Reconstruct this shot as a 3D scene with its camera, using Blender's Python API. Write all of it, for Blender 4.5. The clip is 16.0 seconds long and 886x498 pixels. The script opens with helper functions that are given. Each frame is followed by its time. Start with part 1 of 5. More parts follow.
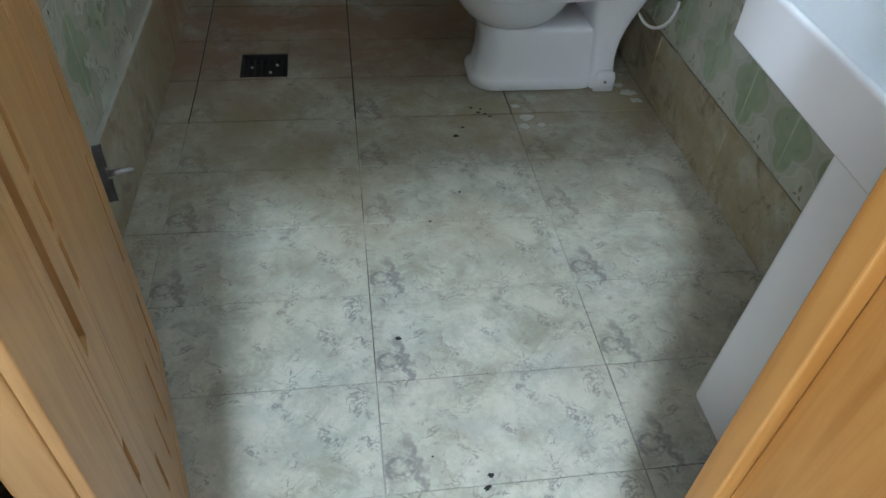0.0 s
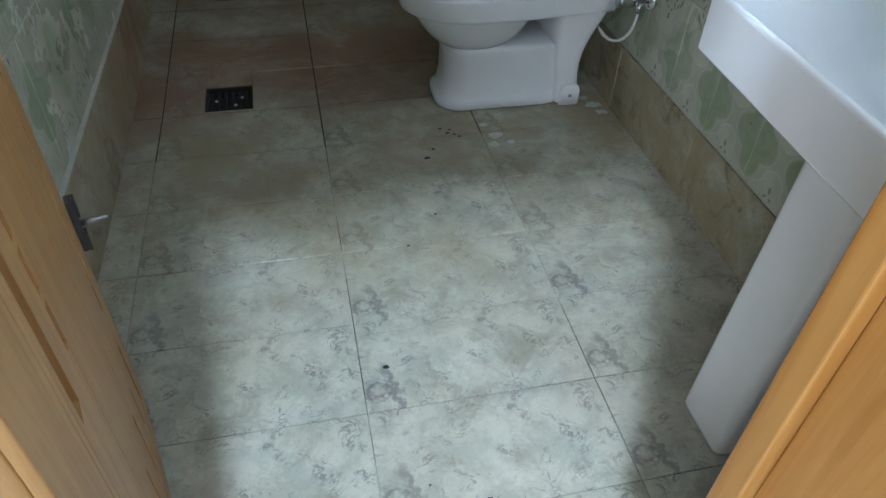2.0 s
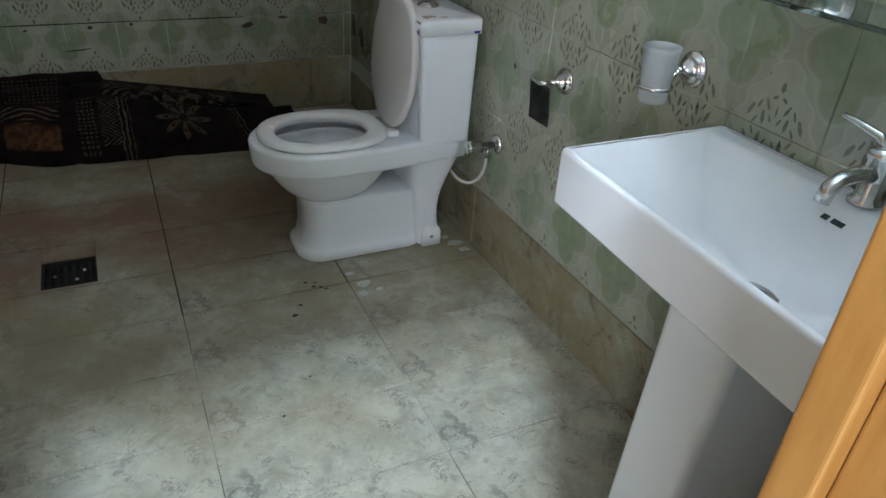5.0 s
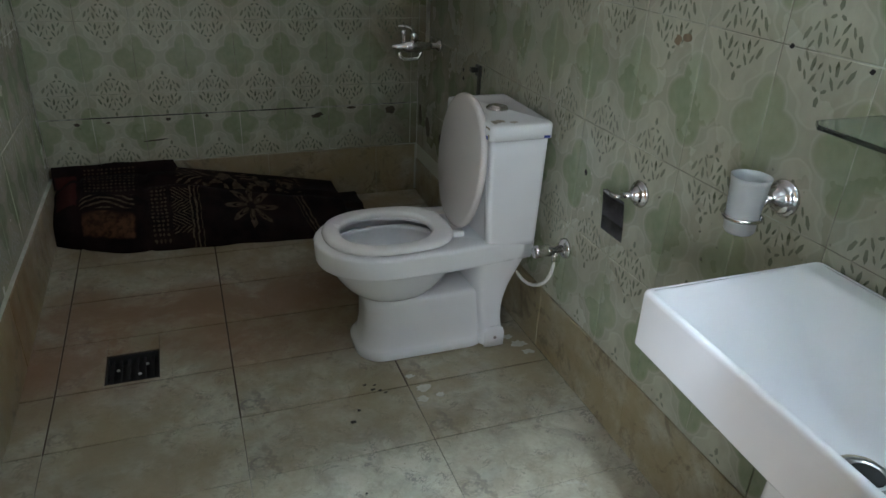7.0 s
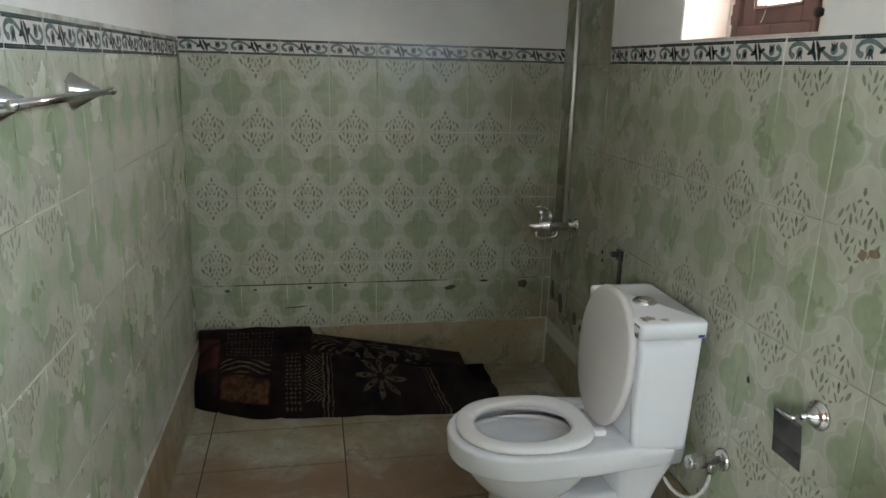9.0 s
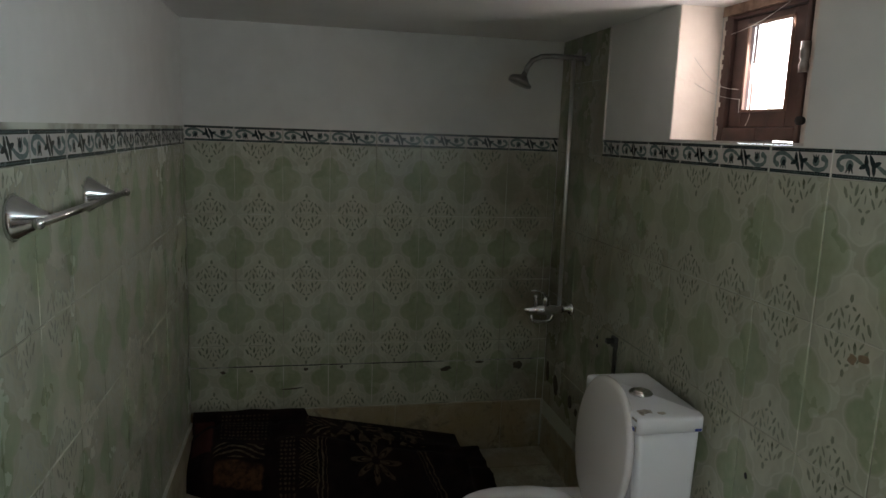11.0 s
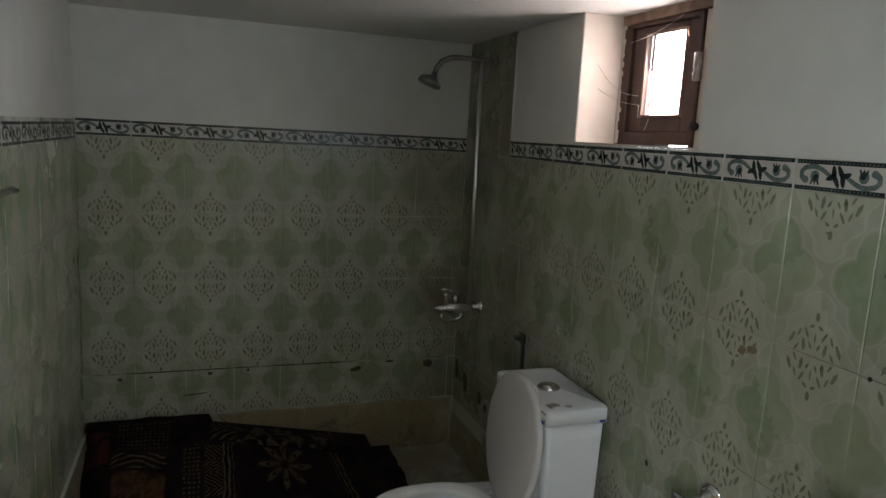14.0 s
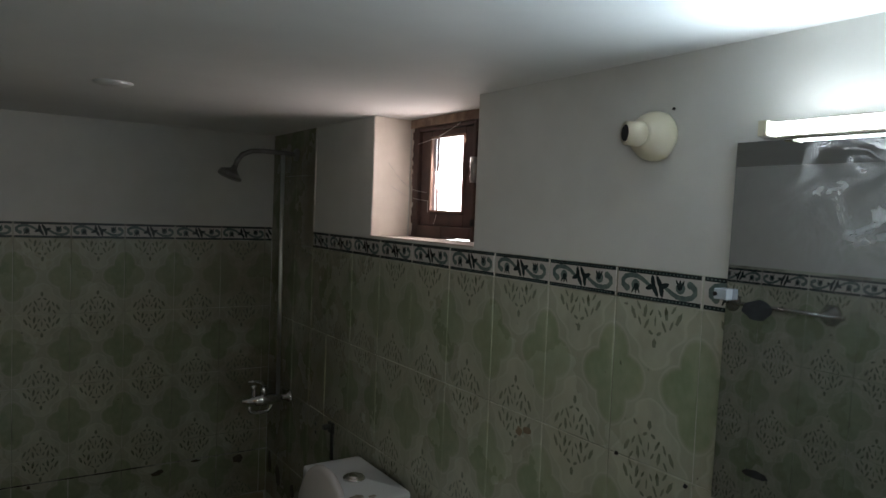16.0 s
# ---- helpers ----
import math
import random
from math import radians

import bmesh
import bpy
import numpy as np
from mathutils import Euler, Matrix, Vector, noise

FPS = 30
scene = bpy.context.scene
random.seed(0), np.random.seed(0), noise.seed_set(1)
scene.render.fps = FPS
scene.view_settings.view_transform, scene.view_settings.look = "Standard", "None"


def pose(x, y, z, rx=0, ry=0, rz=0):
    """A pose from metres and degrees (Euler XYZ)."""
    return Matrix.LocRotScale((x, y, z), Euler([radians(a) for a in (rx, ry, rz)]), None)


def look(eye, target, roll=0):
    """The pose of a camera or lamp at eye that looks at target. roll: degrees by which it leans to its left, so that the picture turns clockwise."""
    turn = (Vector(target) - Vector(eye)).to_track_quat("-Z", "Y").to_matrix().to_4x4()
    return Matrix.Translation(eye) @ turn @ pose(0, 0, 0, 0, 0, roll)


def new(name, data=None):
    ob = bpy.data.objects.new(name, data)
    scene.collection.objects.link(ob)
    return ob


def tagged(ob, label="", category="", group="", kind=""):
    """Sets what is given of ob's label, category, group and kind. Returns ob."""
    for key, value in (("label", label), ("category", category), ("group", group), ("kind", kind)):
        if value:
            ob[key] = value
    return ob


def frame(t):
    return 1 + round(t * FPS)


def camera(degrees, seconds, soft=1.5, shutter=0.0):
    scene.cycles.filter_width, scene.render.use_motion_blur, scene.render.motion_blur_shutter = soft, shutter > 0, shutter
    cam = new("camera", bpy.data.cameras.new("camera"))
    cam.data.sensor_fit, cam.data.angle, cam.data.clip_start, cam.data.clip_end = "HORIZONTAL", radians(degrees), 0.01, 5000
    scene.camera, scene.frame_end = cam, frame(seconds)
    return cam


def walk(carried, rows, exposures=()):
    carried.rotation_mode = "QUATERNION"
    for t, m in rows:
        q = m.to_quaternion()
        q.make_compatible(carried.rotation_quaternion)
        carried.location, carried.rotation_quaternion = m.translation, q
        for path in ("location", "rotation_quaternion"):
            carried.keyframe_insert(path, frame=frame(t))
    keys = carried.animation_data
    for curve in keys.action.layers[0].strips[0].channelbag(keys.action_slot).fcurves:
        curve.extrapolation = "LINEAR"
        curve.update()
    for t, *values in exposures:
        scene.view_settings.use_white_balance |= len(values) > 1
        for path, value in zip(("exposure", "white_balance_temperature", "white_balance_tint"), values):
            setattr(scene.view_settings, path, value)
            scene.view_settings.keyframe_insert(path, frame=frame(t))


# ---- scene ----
cam = camera(65.2, 16.0)
PATH = [
    (0, (0.479, -3.389, 1.235), (0.747, -1.959, -0.136), 4.2),
    (0.5, (0.486, -3.386, 1.238), (0.82, -2.005, -0.169), 2.8),
    (1, (0.472, -3.38, 1.236), (0.824, -1.966, -0.135), 2.5),
    (1.5, (0.464, -3.375, 1.254), (0.809, -1.941, -0.098), 2.0),
    (2, (0.458, -3.37, 1.248), (0.813, -1.924, -0.088), 2.5),
    (2.5, (0.463, -3.365, 1.267), (0.848, -1.879, -0.015), 2.1),
    (3, (0.468, -3.364, 1.264), (0.89, -1.824, 0.06), 2.1),
    (3.5, (0.469, -3.355, 1.279), (1.0, -1.792, 0.149), 2.7),
    (4, (0.453, -3.331, 1.279), (1.085, -1.777, 0.191), 4.2),
    (4.2, (0.451, -3.32, 1.268), (1.162, -1.784, 0.203), 4.8),
    (6.3, (0.489, -3.211, 1.337), (1.278, -1.661, 0.351), 3.2),
    (6.5, (0.483, -3.197, 1.345), (1.235, -1.61, 0.386), 3.5),
    (7, (0.481, -3.161, 1.37), (1.127, -1.49, 0.481), 2.6),
    (7.5, (0.485, -3.12, 1.413), (1.032, -1.34, 0.685), 2.2),
    (8, (0.471, -3.091, 1.449), (0.894, -1.244, 0.809), 2.2),
    (8.5, (0.442, -3.064, 1.448), (0.802, -1.183, 0.869), 2.5),
    (9, (0.42, -3.038, 1.475), (0.787, -1.139, 0.964), 1.6),
    (9.5, (0.407, -3.03, 1.522), (0.786, -1.106, 1.132), 2.1),
    (9.7, (0.391, -3.038, 1.547), (0.77, -1.107, 1.187), 2.0),
    (11.8, (0.385, -3.06, 1.567), (0.834, -1.138, 1.241), 2.5),
    (12, (0.385, -3.059, 1.563), (0.883, -1.151, 1.226), 1.9),
    (12.5, (0.368, -3.06, 1.572), (0.904, -1.162, 1.237), 1.7),
    (13, (0.389, -3.06, 1.56), (1.044, -1.199, 1.231), 2.3),
    (13.5, (0.384, -3.055, 1.568), (1.08, -1.212, 1.226), 2.5),
    (14, (0.364, -3.057, 1.568), (1.023, -1.196, 1.246), 3.1),
    (14.5, (0.432, -3.057, 1.605), (1.369, -1.295, 1.474), 5.5),
    (15, (0.431, -3.084, 1.673), (1.556, -1.429, 1.656), 3.5),
    (15.5, (0.415, -3.097, 1.678), (1.57, -1.465, 1.659), 2.6),
    (16, (0.413, -3.157, 1.659), (1.515, -1.49, 1.556), 2.3),
]
walk(cam, [(t, look(eye, target, roll)) for t, eye, target, roll in PATH],
     [(0.0, 0.50, 5350, 9), (0.8, 0.50, 5150, 8), (4.2, 0.70, 5400, 9), (7.0, 0.55, 5600, 10), (8.0, 0.42, 5650, 10), (9.0, 1.22, 5800, 9), (9.4, 1.16, 5850, 9), (9.7, 0.88, 5950, 9), (11.8, -0.48, 6000, 9), (12.6, -0.46, 6000, 9), (13.4, -0.18, 5950, 9), (14.0, -0.08, 5950, 9),
      (14.6, 0.15, 5800, 10), (15.1, -0.28, 5850, 9), (16.0, -0.85, 5950, 9)])

# ---- world, daylight, lamps ----
world = bpy.data.worlds.new("daylight")
scene.world = world
world.use_nodes = True
wn = world.node_tree
sky = wn.nodes.new("ShaderNodeTexSky")
sky.sky_type, sky.sun_disc = "NISHITA", False
sky.sun_elevation, sky.sun_rotation = radians(42), radians(115)
wn.links.new(sky.outputs[0], wn.nodes["Background"].inputs[0])
wn.nodes["Background"].inputs[1].default_value = 0.1

sun_data = bpy.data.lights.new("sun", "SUN")
sun_data.energy, sun_data.angle, sun_data.color = 2.5, radians(0.5), (1.0, 0.95, 0.88)
sun = new("sun", sun_data)
sun.matrix_world = look((6, -5, 6), (1.7, -1.2, 1.8))


def area_lamp(name, m, sx, sy, power, colour):
    data = bpy.data.lights.new(name, "AREA")
    data.shape, data.size, data.size_y, data.energy, data.color = "RECTANGLE", sx, sy, power, colour
    ob = new(name, data)
    ob.matrix_world = m
    return ob


TUBE_W, WINDOW_W, HALL_FILL_W, LAMP_W = 10.5, 3.4, 43.0, 57.0
# the lit tube over the mirror, the sky in the small window, and an added fill from an assumed, unseen hall window
area_lamp("tube_glow", look((1.458, -2.80, 1.822), (1.058, -2.80, 2.06)), 0.55, 0.03, TUBE_W, (0.82, 0.95, 1.0))
area_lamp("window_sky", look((1.735, -1.21, 1.79), (0.5, -1.30, 1.40)), 0.22, 0.27, WINDOW_W, (1.0, 0.79, 0.69))
# added lamp with no known source, aimed through the doorway to brighten the right wall
area_lamp("hall_fill", look((-1.05, -5.32, 1.52), (0.5, -3.15, 1.05)), 1.0, 1.1, HALL_FILL_W, (1.0, 0.96, 0.91))
# the lit lamp under the high ceiling of the hall, which throws the jamb's shadow on the floor
area_lamp("hall_lamp", look((0.325, -3.87, 2.77), (0.55, -2.6, 0.0)), 0.12, 0.10, LAMP_W, (0.90, 0.98, 1.0))


# ---- materials ----
class Nodes:
    """Small helper to write node maths."""

    def __init__(self, name):
        self.mat = bpy.data.materials.new(name)
        self.mat.use_nodes = True
        self.t = self.mat.node_tree
        self.b = self.t.nodes["Principled BSDF"]

    def put(self, sock, v):
        if isinstance(v, (int, float)):
            sock.default_value = v
        elif isinstance(v, tuple):
            sock.default_value = (*v, 1) if len(v) == 3 and len(sock.default_value) == 4 else v
        else:
            self.t.links.new(v, sock)

    def m(self, op, a, b=0.0, c=0.0):
        n = self.t.nodes.new("ShaderNodeMath")
        n.operation = op
        for s, v in zip(n.inputs, (a, b, c)):
            self.put(s, v)
        return n.outputs[0]

    def coord(self, kind="Object"):
        return self.t.nodes.new("ShaderNodeTexCoord").outputs[kind]

    def world_pos(self):
        return self.t.nodes.new("ShaderNodeNewGeometry").outputs["Position"]

    def xyz(self, v):
        n = self.t.nodes.new("ShaderNodeSeparateXYZ")
        self.put(n.inputs[0], v)
        return n.outputs

    def vec(self, x, y, z):
        n = self.t.nodes.new("ShaderNodeCombineXYZ")
        for s, v in zip(n.inputs, (x, y, z)):
            self.put(s, v)
        return n.outputs[0]

    def scaled(self, v, s):
        n = self.t.nodes.new("ShaderNodeVectorMath")
        n.operation = "MULTIPLY"
        self.put(n.inputs[0], v)
        n.inputs[1].default_value = s
        return n.outputs[0]

    def noise(self, v, scale, detail=4.0, rough=0.55, distort=0.0):
        n = self.t.nodes.new("ShaderNodeTexNoise")
        self.put(n.inputs["Vector"], v)
        n.inputs["Scale"].default_value, n.inputs["Detail"].default_value = scale, detail
        n.inputs["Roughness"].default_value, n.inputs["Distortion"].default_value = rough, distort
        return n.outputs["Fac"]

    def step(self, v, lo, hi, a=0.0, b=1.0):
        n = self.t.nodes.new("ShaderNodeMapRange")
        n.interpolation_type = "SMOOTHSTEP"
        self.put(n.inputs["Value"], v)
        self.put(n.inputs["From Min"], lo)
        self.put(n.inputs["From Max"], hi)
        n.inputs["To Min"].default_value, n.inputs["To Max"].default_value = a, b
        return n.outputs[0]

    def mix(self, f, a, b):
        n = self.t.nodes.new("ShaderNodeMix")
        n.data_type = "RGBA"
        self.put(n.inputs[0], f)
        self.put(n.inputs[6], a)
        self.put(n.inputs[7], b)
        return n.outputs[2]

    def bump(self, h, strength=0.2, dist=0.002):
        n = self.t.nodes.new("ShaderNodeBump")
        n.inputs["Strength"].default_value, n.inputs["Distance"].default_value = strength, dist
        self.put(n.inputs["Height"], h)
        self.t.links.new(n.outputs[0], self.b.inputs["Normal"])

    def random(self):
        return self.t.nodes.new("ShaderNodeObjectInfo").outputs["Random"]

    def done(self, colour, rough=0.5, metal=0.0, **more):
        self.put(self.b.inputs["Base Color"], colour)
        self.put(self.b.inputs["Roughness"], rough)
        self.put(self.b.inputs["Metallic"], metal)
        for k, v in more.items():
            self.put(self.b.inputs[k.replace("_", " ")], v)
        return self.mat


def mat_simple(name, c1, c2, scale=20.0, rough=0.5, metal=0.0, bump=0.0):
    """A plain surface with a fine and a coarse variation."""
    n = Nodes(name)
    p = n.coord()
    f = n.m("ADD", n.m("MULTIPLY", n.noise(p, scale), 0.5), n.m("MULTIPLY", n.noise(p, scale * 0.16, 3), 0.5))
    f = n.step(f, 0.32, 0.68)
    if bump:
        n.bump(n.noise(p, scale * 6, 3), bump, 0.002)
    r = n.m("ADD", rough - 0.06, n.m("MULTIPLY", f, 0.12))
    return n.done(n.mix(f, c1, c2), r, metal)


def mat_wall_tile():
    n = Nodes("green_printed_wall_tile")
    u, v, _ = n.xyz(n.coord("UV"))
    pos = n.world_pos()
    # barbed green quatrefoils on the upright edges, ringed by a double pale ribbon
    wx = n.m("MULTIPLY", n.m("SUBTRACT", n.noise(n.vec(u, v, 0.0), 7.0, 2), 0.5), 0.10)
    du = n.m("MULTIPLY", n.m("SUBTRACT", 0.5, n.m("ABSOLUTE", n.m("SUBTRACT", u, 0.5))), 0.2)
    dv = n.m("MULTIPLY", n.m("ABSOLUTE", n.m("SUBTRACT", v, 0.5)), 0.297)

    def ellipse(cx, cy, rx, ry):
        a = n.m("POWER", n.m("ABSOLUTE", n.m("DIVIDE", n.m("SUBTRACT", du, cx), rx)), 2.0)
        b = n.m("POWER", n.m("ABSOLUTE", n.m("DIVIDE", n.m("SUBTRACT", dv, cy), ry)), 2.0)
        return n.m("SQRT", n.m("ADD", a, b))

    e = n.m("SMOOTH_MIN", ellipse(0.030, 0.0, 0.050, 0.043), ellipse(0.0, 0.046, 0.039, 0.050), 0.05)
    e = n.m("ADD", e, wx)
    mott = n.noise(n.vec(u, v, 1.3), 5.0, 4, 0.6)
    faded = n.step(n.noise(pos, 6.0, 3, 0.5), 0.25, 0.65, 0.70, 1.0)
    green = n.m("MULTIPLY", n.m("SUBTRACT", 1.0, n.step(e, 0.84, 1.06)), faded)
    # the ogee medallion round the leaves, with its own wavy pale edge
    mu = n.m("POWER", n.m("DIVIDE", n.m("SUBTRACT", 0.1, du), 0.086), 1.35)
    mv = n.m("POWER", n.m("DIVIDE", n.m("SUBTRACT", 0.1485, dv), 0.122), 1.35)
    og = n.m("ADD", n.m("ADD", mu, mv), n.m("MULTIPLY", n.m("SINE", n.m("MULTIPLY", dv, 118.0)), 0.09))
    og = n.m("ADD", og, wx)

    def ribbon(x, lo, hi, soft):
        return n.m("MULTIPLY", n.step(x, lo - soft, lo), n.m("SUBTRACT", 1.0, n.step(x, hi, hi + soft)))

    grn = n.mix(n.step(mott, 0.3, 0.7), (0.212, 0.262, 0.158), (0.285, 0.325, 0.215))
    cream = n.mix(n.step(mott, 0.3, 0.7), (0.355, 0.360, 0.280), (0.420, 0.420, 0.335))
    col = n.mix(n.step(og, 0.98, 1.06, 0.0, 0.45), cream, (0.300, 0.318, 0.240))
    col = n.mix(green, col, grn)
    lines = n.m("ADD", n.m("MULTIPLY", ribbon(e, 1.05, 1.09, 0.05), 0.8), ribbon(og, 0.97, 1.02, 0.05))
    col = n.mix(n.m("MULTIPLY", n.m("MULTIPLY", lines, faded), 0.40), col, (0.48, 0.480, 0.395))
    # limescale streaks and grime with their own shape
    px, py, pz = n.xyz(pos)
    streak = n.noise(n.vec(n.m("MULTIPLY", px, 7.0), n.m("MULTIPLY", py, 7.0), n.m("MULTIPLY", pz, 1.1)), 2.2, 5, 0.65)
    col = n.mix(n.step(streak, 0.45, 1.0, 0.0, 0.12), col, (0.42, 0.44, 0.40))
    grime = n.noise(pos, 2.1, 5, 0.62)
    shower = n.m("MULTIPLY", n.step(py, -1.15, -0.2), n.step(px, 1.0, 1.5))
    g = n.m("MULTIPLY", n.step(grime, 0.34, 0.66), n.m("ADD", 0.2, n.m("MULTIPLY", shower, 0.8)))
    col = n.mix(g, col, (0.15, 0.125, 0.075))
    spots = n.step(n.noise(pos, 46.0, 2, 0.4), 0.74, 0.80)
    col = n.mix(n.m("MULTIPLY", spots, 0.7), col, (0.05, 0.05, 0.04))
    col = n.mix(n.m("MULTIPLY", n.random(), 0.10), col, (0.25, 0.28, 0.2))
    n.bump(n.noise(pos, 60.0, 2), 0.05, 0.001)
    return n.done(col, n.step(grime, 0.2, 0.8, 0.16, 0.36), 0.0)


def mat_floor_tile(name, tint=0.0):
    """Marbled floor tile, printed alike on each piece, with rust stains round the drain."""
    n = Nodes(name)
    uv = n.coord("UV")
    u, v, _ = n.xyz(uv)
    pos = n.world_pos()
    px, py, pz = n.xyz(pos)
    q = n.vec(n.m("MULTIPLY", u, 2.0), v, 0.7)
    cloud = n.noise(q, 3.4, 8, 0.70, 0.25)
    fine = n.noise(q, 21.0, 6, 0.70, 0.2)
    col = n.mix(n.step(cloud, 0.37, 0.63), (0.350, 0.352, 0.285), (0.50, 0.490, 0.400))
    col = n.mix(n.step(fine, 0.48, 0.74, 0.0, 0.35), col, (0.62, 0.60, 0.52))
    col = n.mix(n.step(n.noise(q, 7.0, 5, 0.66, 0.5), 0.56, 0.74, 0.0, 0.62), col, (0.22, 0.23, 0.205))
    col = n.mix(n.step(n.noise(q, 27.0, 4, 0.62, 0.4), 0.62, 0.75, 0.0, 0.55), col, (0.13, 0.135, 0.125))
    cloud2 = n.noise(pos, 7.5, 7, 0.72, 0.6)
    col = n.mix(n.step(cloud2, 0.46, 0.70, 0.0, 0.70), col, (0.19, 0.188, 0.14))
    col = n.mix(n.step(n.noise(pos, 4.2, 5, 0.6, 0.3), 0.52, 0.70, 0.0, 0.28), col, (0.48, 0.42, 0.35))
    col = n.mix(n.step(n.noise(n.scaled(pos, (1.0, 1.7, 1.0)), 5.0, 5, 0.6, 0.4), 0.50, 0.68, 0.0, 0.40), col, (0.36, 0.385, 0.35))
    col = n.mix(n.step(n.noise(pos, 34.0, 4, 0.65, 0.3), 0.60, 0.76, 0.0, 0.35), col, (0.13, 0.125, 0.10))
    # grey curls near one end of the print
    ring = n.m("SQRT", n.m("ADD", n.m("POWER", n.m("MULTIPLY", n.m("SUBTRACT", u, 0.065), 1.9), 2.0), n.m("POWER", n.m("SUBTRACT", v, 0.20), 2.0)))
    ring = n.m("ADD", ring, n.m("MULTIPLY", n.m("SUBTRACT", n.noise(q, 10.0, 5, 0.7), 0.5), 0.16))
    curl = n.m("SUBTRACT", 1.0, n.step(n.m("ABSOLUTE", n.m("SUBTRACT", ring, 0.085)), 0.004, 0.062))
    curl = n.m("MULTIPLY", curl, n.step(n.noise(q, 13.0, 3), 0.40, 0.60))
    tail = n.m("ABSOLUTE", n.m("SUBTRACT", n.m("ADD", n.m("SUBTRACT", u, 0.15), n.m("MULTIPLY", v, 0.10)), n.m("MULTIPLY", n.m("SUBTRACT", n.noise(q, 13.0, 3), 0.5), 0.10)))
    tail = n.m("MULTIPLY", n.m("SUBTRACT", 1.0, n.step(tail, 0.004, 0.028)), n.m("SUBTRACT", 1.0, n.step(v, 0.35, 0.62)))
    col = n.mix(n.m("MULTIPLY", n.m("MAXIMUM", curl, n.m("MULTIPLY", tail, 0.85)), 0.92), col, (0.115, 0.12, 0.125))
    # thin dark veins and flecks
    ridge = n.m("ABSOLUTE", n.m("SUBTRACT", n.noise(q, 4.6, 5, 0.62, 1.1), 0.5))
    vein = n.m("MULTIPLY", n.m("SUBTRACT", 1.0, n.step(ridge, 0.006, 0.032)), n.step(n.noise(q, 5.2, 3, 0.5), 0.46, 0.62))
    col = n.mix(n.m("MULTIPLY", vein, 0.75), col, (0.11, 0.115, 0.115))
    ridge2 = n.m("ABSOLUTE", n.m("SUBTRACT", n.noise(n.scaled(pos, (1.0, 1.6, 1.0)), 9.0, 6, 0.66, 1.4), 0.5))
    vein2 = n.m("MULTIPLY", n.m("SUBTRACT", 1.0, n.step(ridge2, 0.003, 0.030)), n.step(n.noise(pos, 6.5, 3, 0.5), 0.52, 0.70))
    col = n.mix(n.m("MULTIPLY", vein2, 0.42), col, (0.085, 0.085, 0.070))
    fleck = n.step(n.noise(pos, 75.0, 3, 0.6), 0.66, 0.74)
    col = n.mix(n.m("MULTIPLY", fleck, 0.6), col, (0.06, 0.055, 0.05))
    wig = n.m("ADD", 0.955, n.m("MULTIPLY", n.m("SUBTRACT", n.noise(q, 16.0, 4, 0.7), 0.5), 0.10))
    wig = n.m("SUBTRACT", 1.0, n.step(n.m("ABSOLUTE", n.m("SUBTRACT", u, wig)), 0.001, 0.006))
    col = n.mix(n.m("MULTIPLY", n.m("MULTIPLY", wig, n.step(n.noise(q, 9.0, 2), 0.42, 0.55)), 0.6), col, (0.11, 0.12, 0.13))
    # soap film and dirt over several pieces
    dirt = n.noise(pos, 2.6, 6, 0.65)
    col = n.mix(n.m("MULTIPLY", n.step(dirt, 0.32, 0.64, 0.15, 0.90), n.step(py, -2.5, -1.5, 0.32, 1.0)), col, (0.225, 0.185, 0.105))
    rust = n.m("MULTIPLY", n.step(py, -1.42, -1.05), n.m("SUBTRACT", 1.0, n.step(px, 0.95, 1.4)))
    rust = n.m("MULTIPLY", rust, n.step(py, -0.80, -0.55, 1.0, 0.22))
    rust = n.m("MULTIPLY", rust, n.step(n.noise(pos, 3.1, 5, 0.65, 0.4), 0.34, 0.58, 0.12, 1.0))
    col = n.mix(n.m("MULTIPLY", rust, 0.85), col, (0.165, 0.080, 0.034))
    film = n.step(n.noise(pos, 5.5, 6, 0.72, 0.5), 0.60, 0.72, 0.0, 0.4)
    col = n.mix(n.m("MULTIPLY", film, n.m("SUBTRACT", 1.0, n.step(py, -1.7, -1.3))), col, (0.54, 0.54, 0.50))
    if tint:
        col = n.mix(n.m("ADD", tint - 0.2, n.m("MULTIPLY", n.step(n.noise(pos, 6.0, 5, 0.65), 0.35, 0.65), 0.5)), col, (0.22, 0.165, 0.062))
        col = n.mix(n.step(n.noise(pos, 9.0, 6, 0.7, 0.8), 0.52, 0.66, 0.0, 0.7), col, (0.085, 0.065, 0.032))
    col = n.mix(n.m("MULTIPLY", n.random(), 0.12), col, (0.33, 0.32, 0.27))
    n.bump(n.m("ADD", fine, n.noise(pos, 90.0, 2)), 0.06, 0.001)
    return n.done(col, n.step(dirt, 0.25, 0.8, 0.30, 0.55), 0.0)


def mat_grout(name, light, dark, scale, wet=False):
    n = Nodes(name)
    p = n.world_pos()
    f = n.step(n.noise(p, scale, 4, 0.6), 0.42, 0.60)
    if wet:
        f = n.m("MAXIMUM", f, n.step(n.xyz(p)[1], -1.9, -1.5))
    n.bump(n.noise(p, 160.0, 2), 0.4, 0.001)
    return n.done(n.mix(f, light, dark), 0.85)


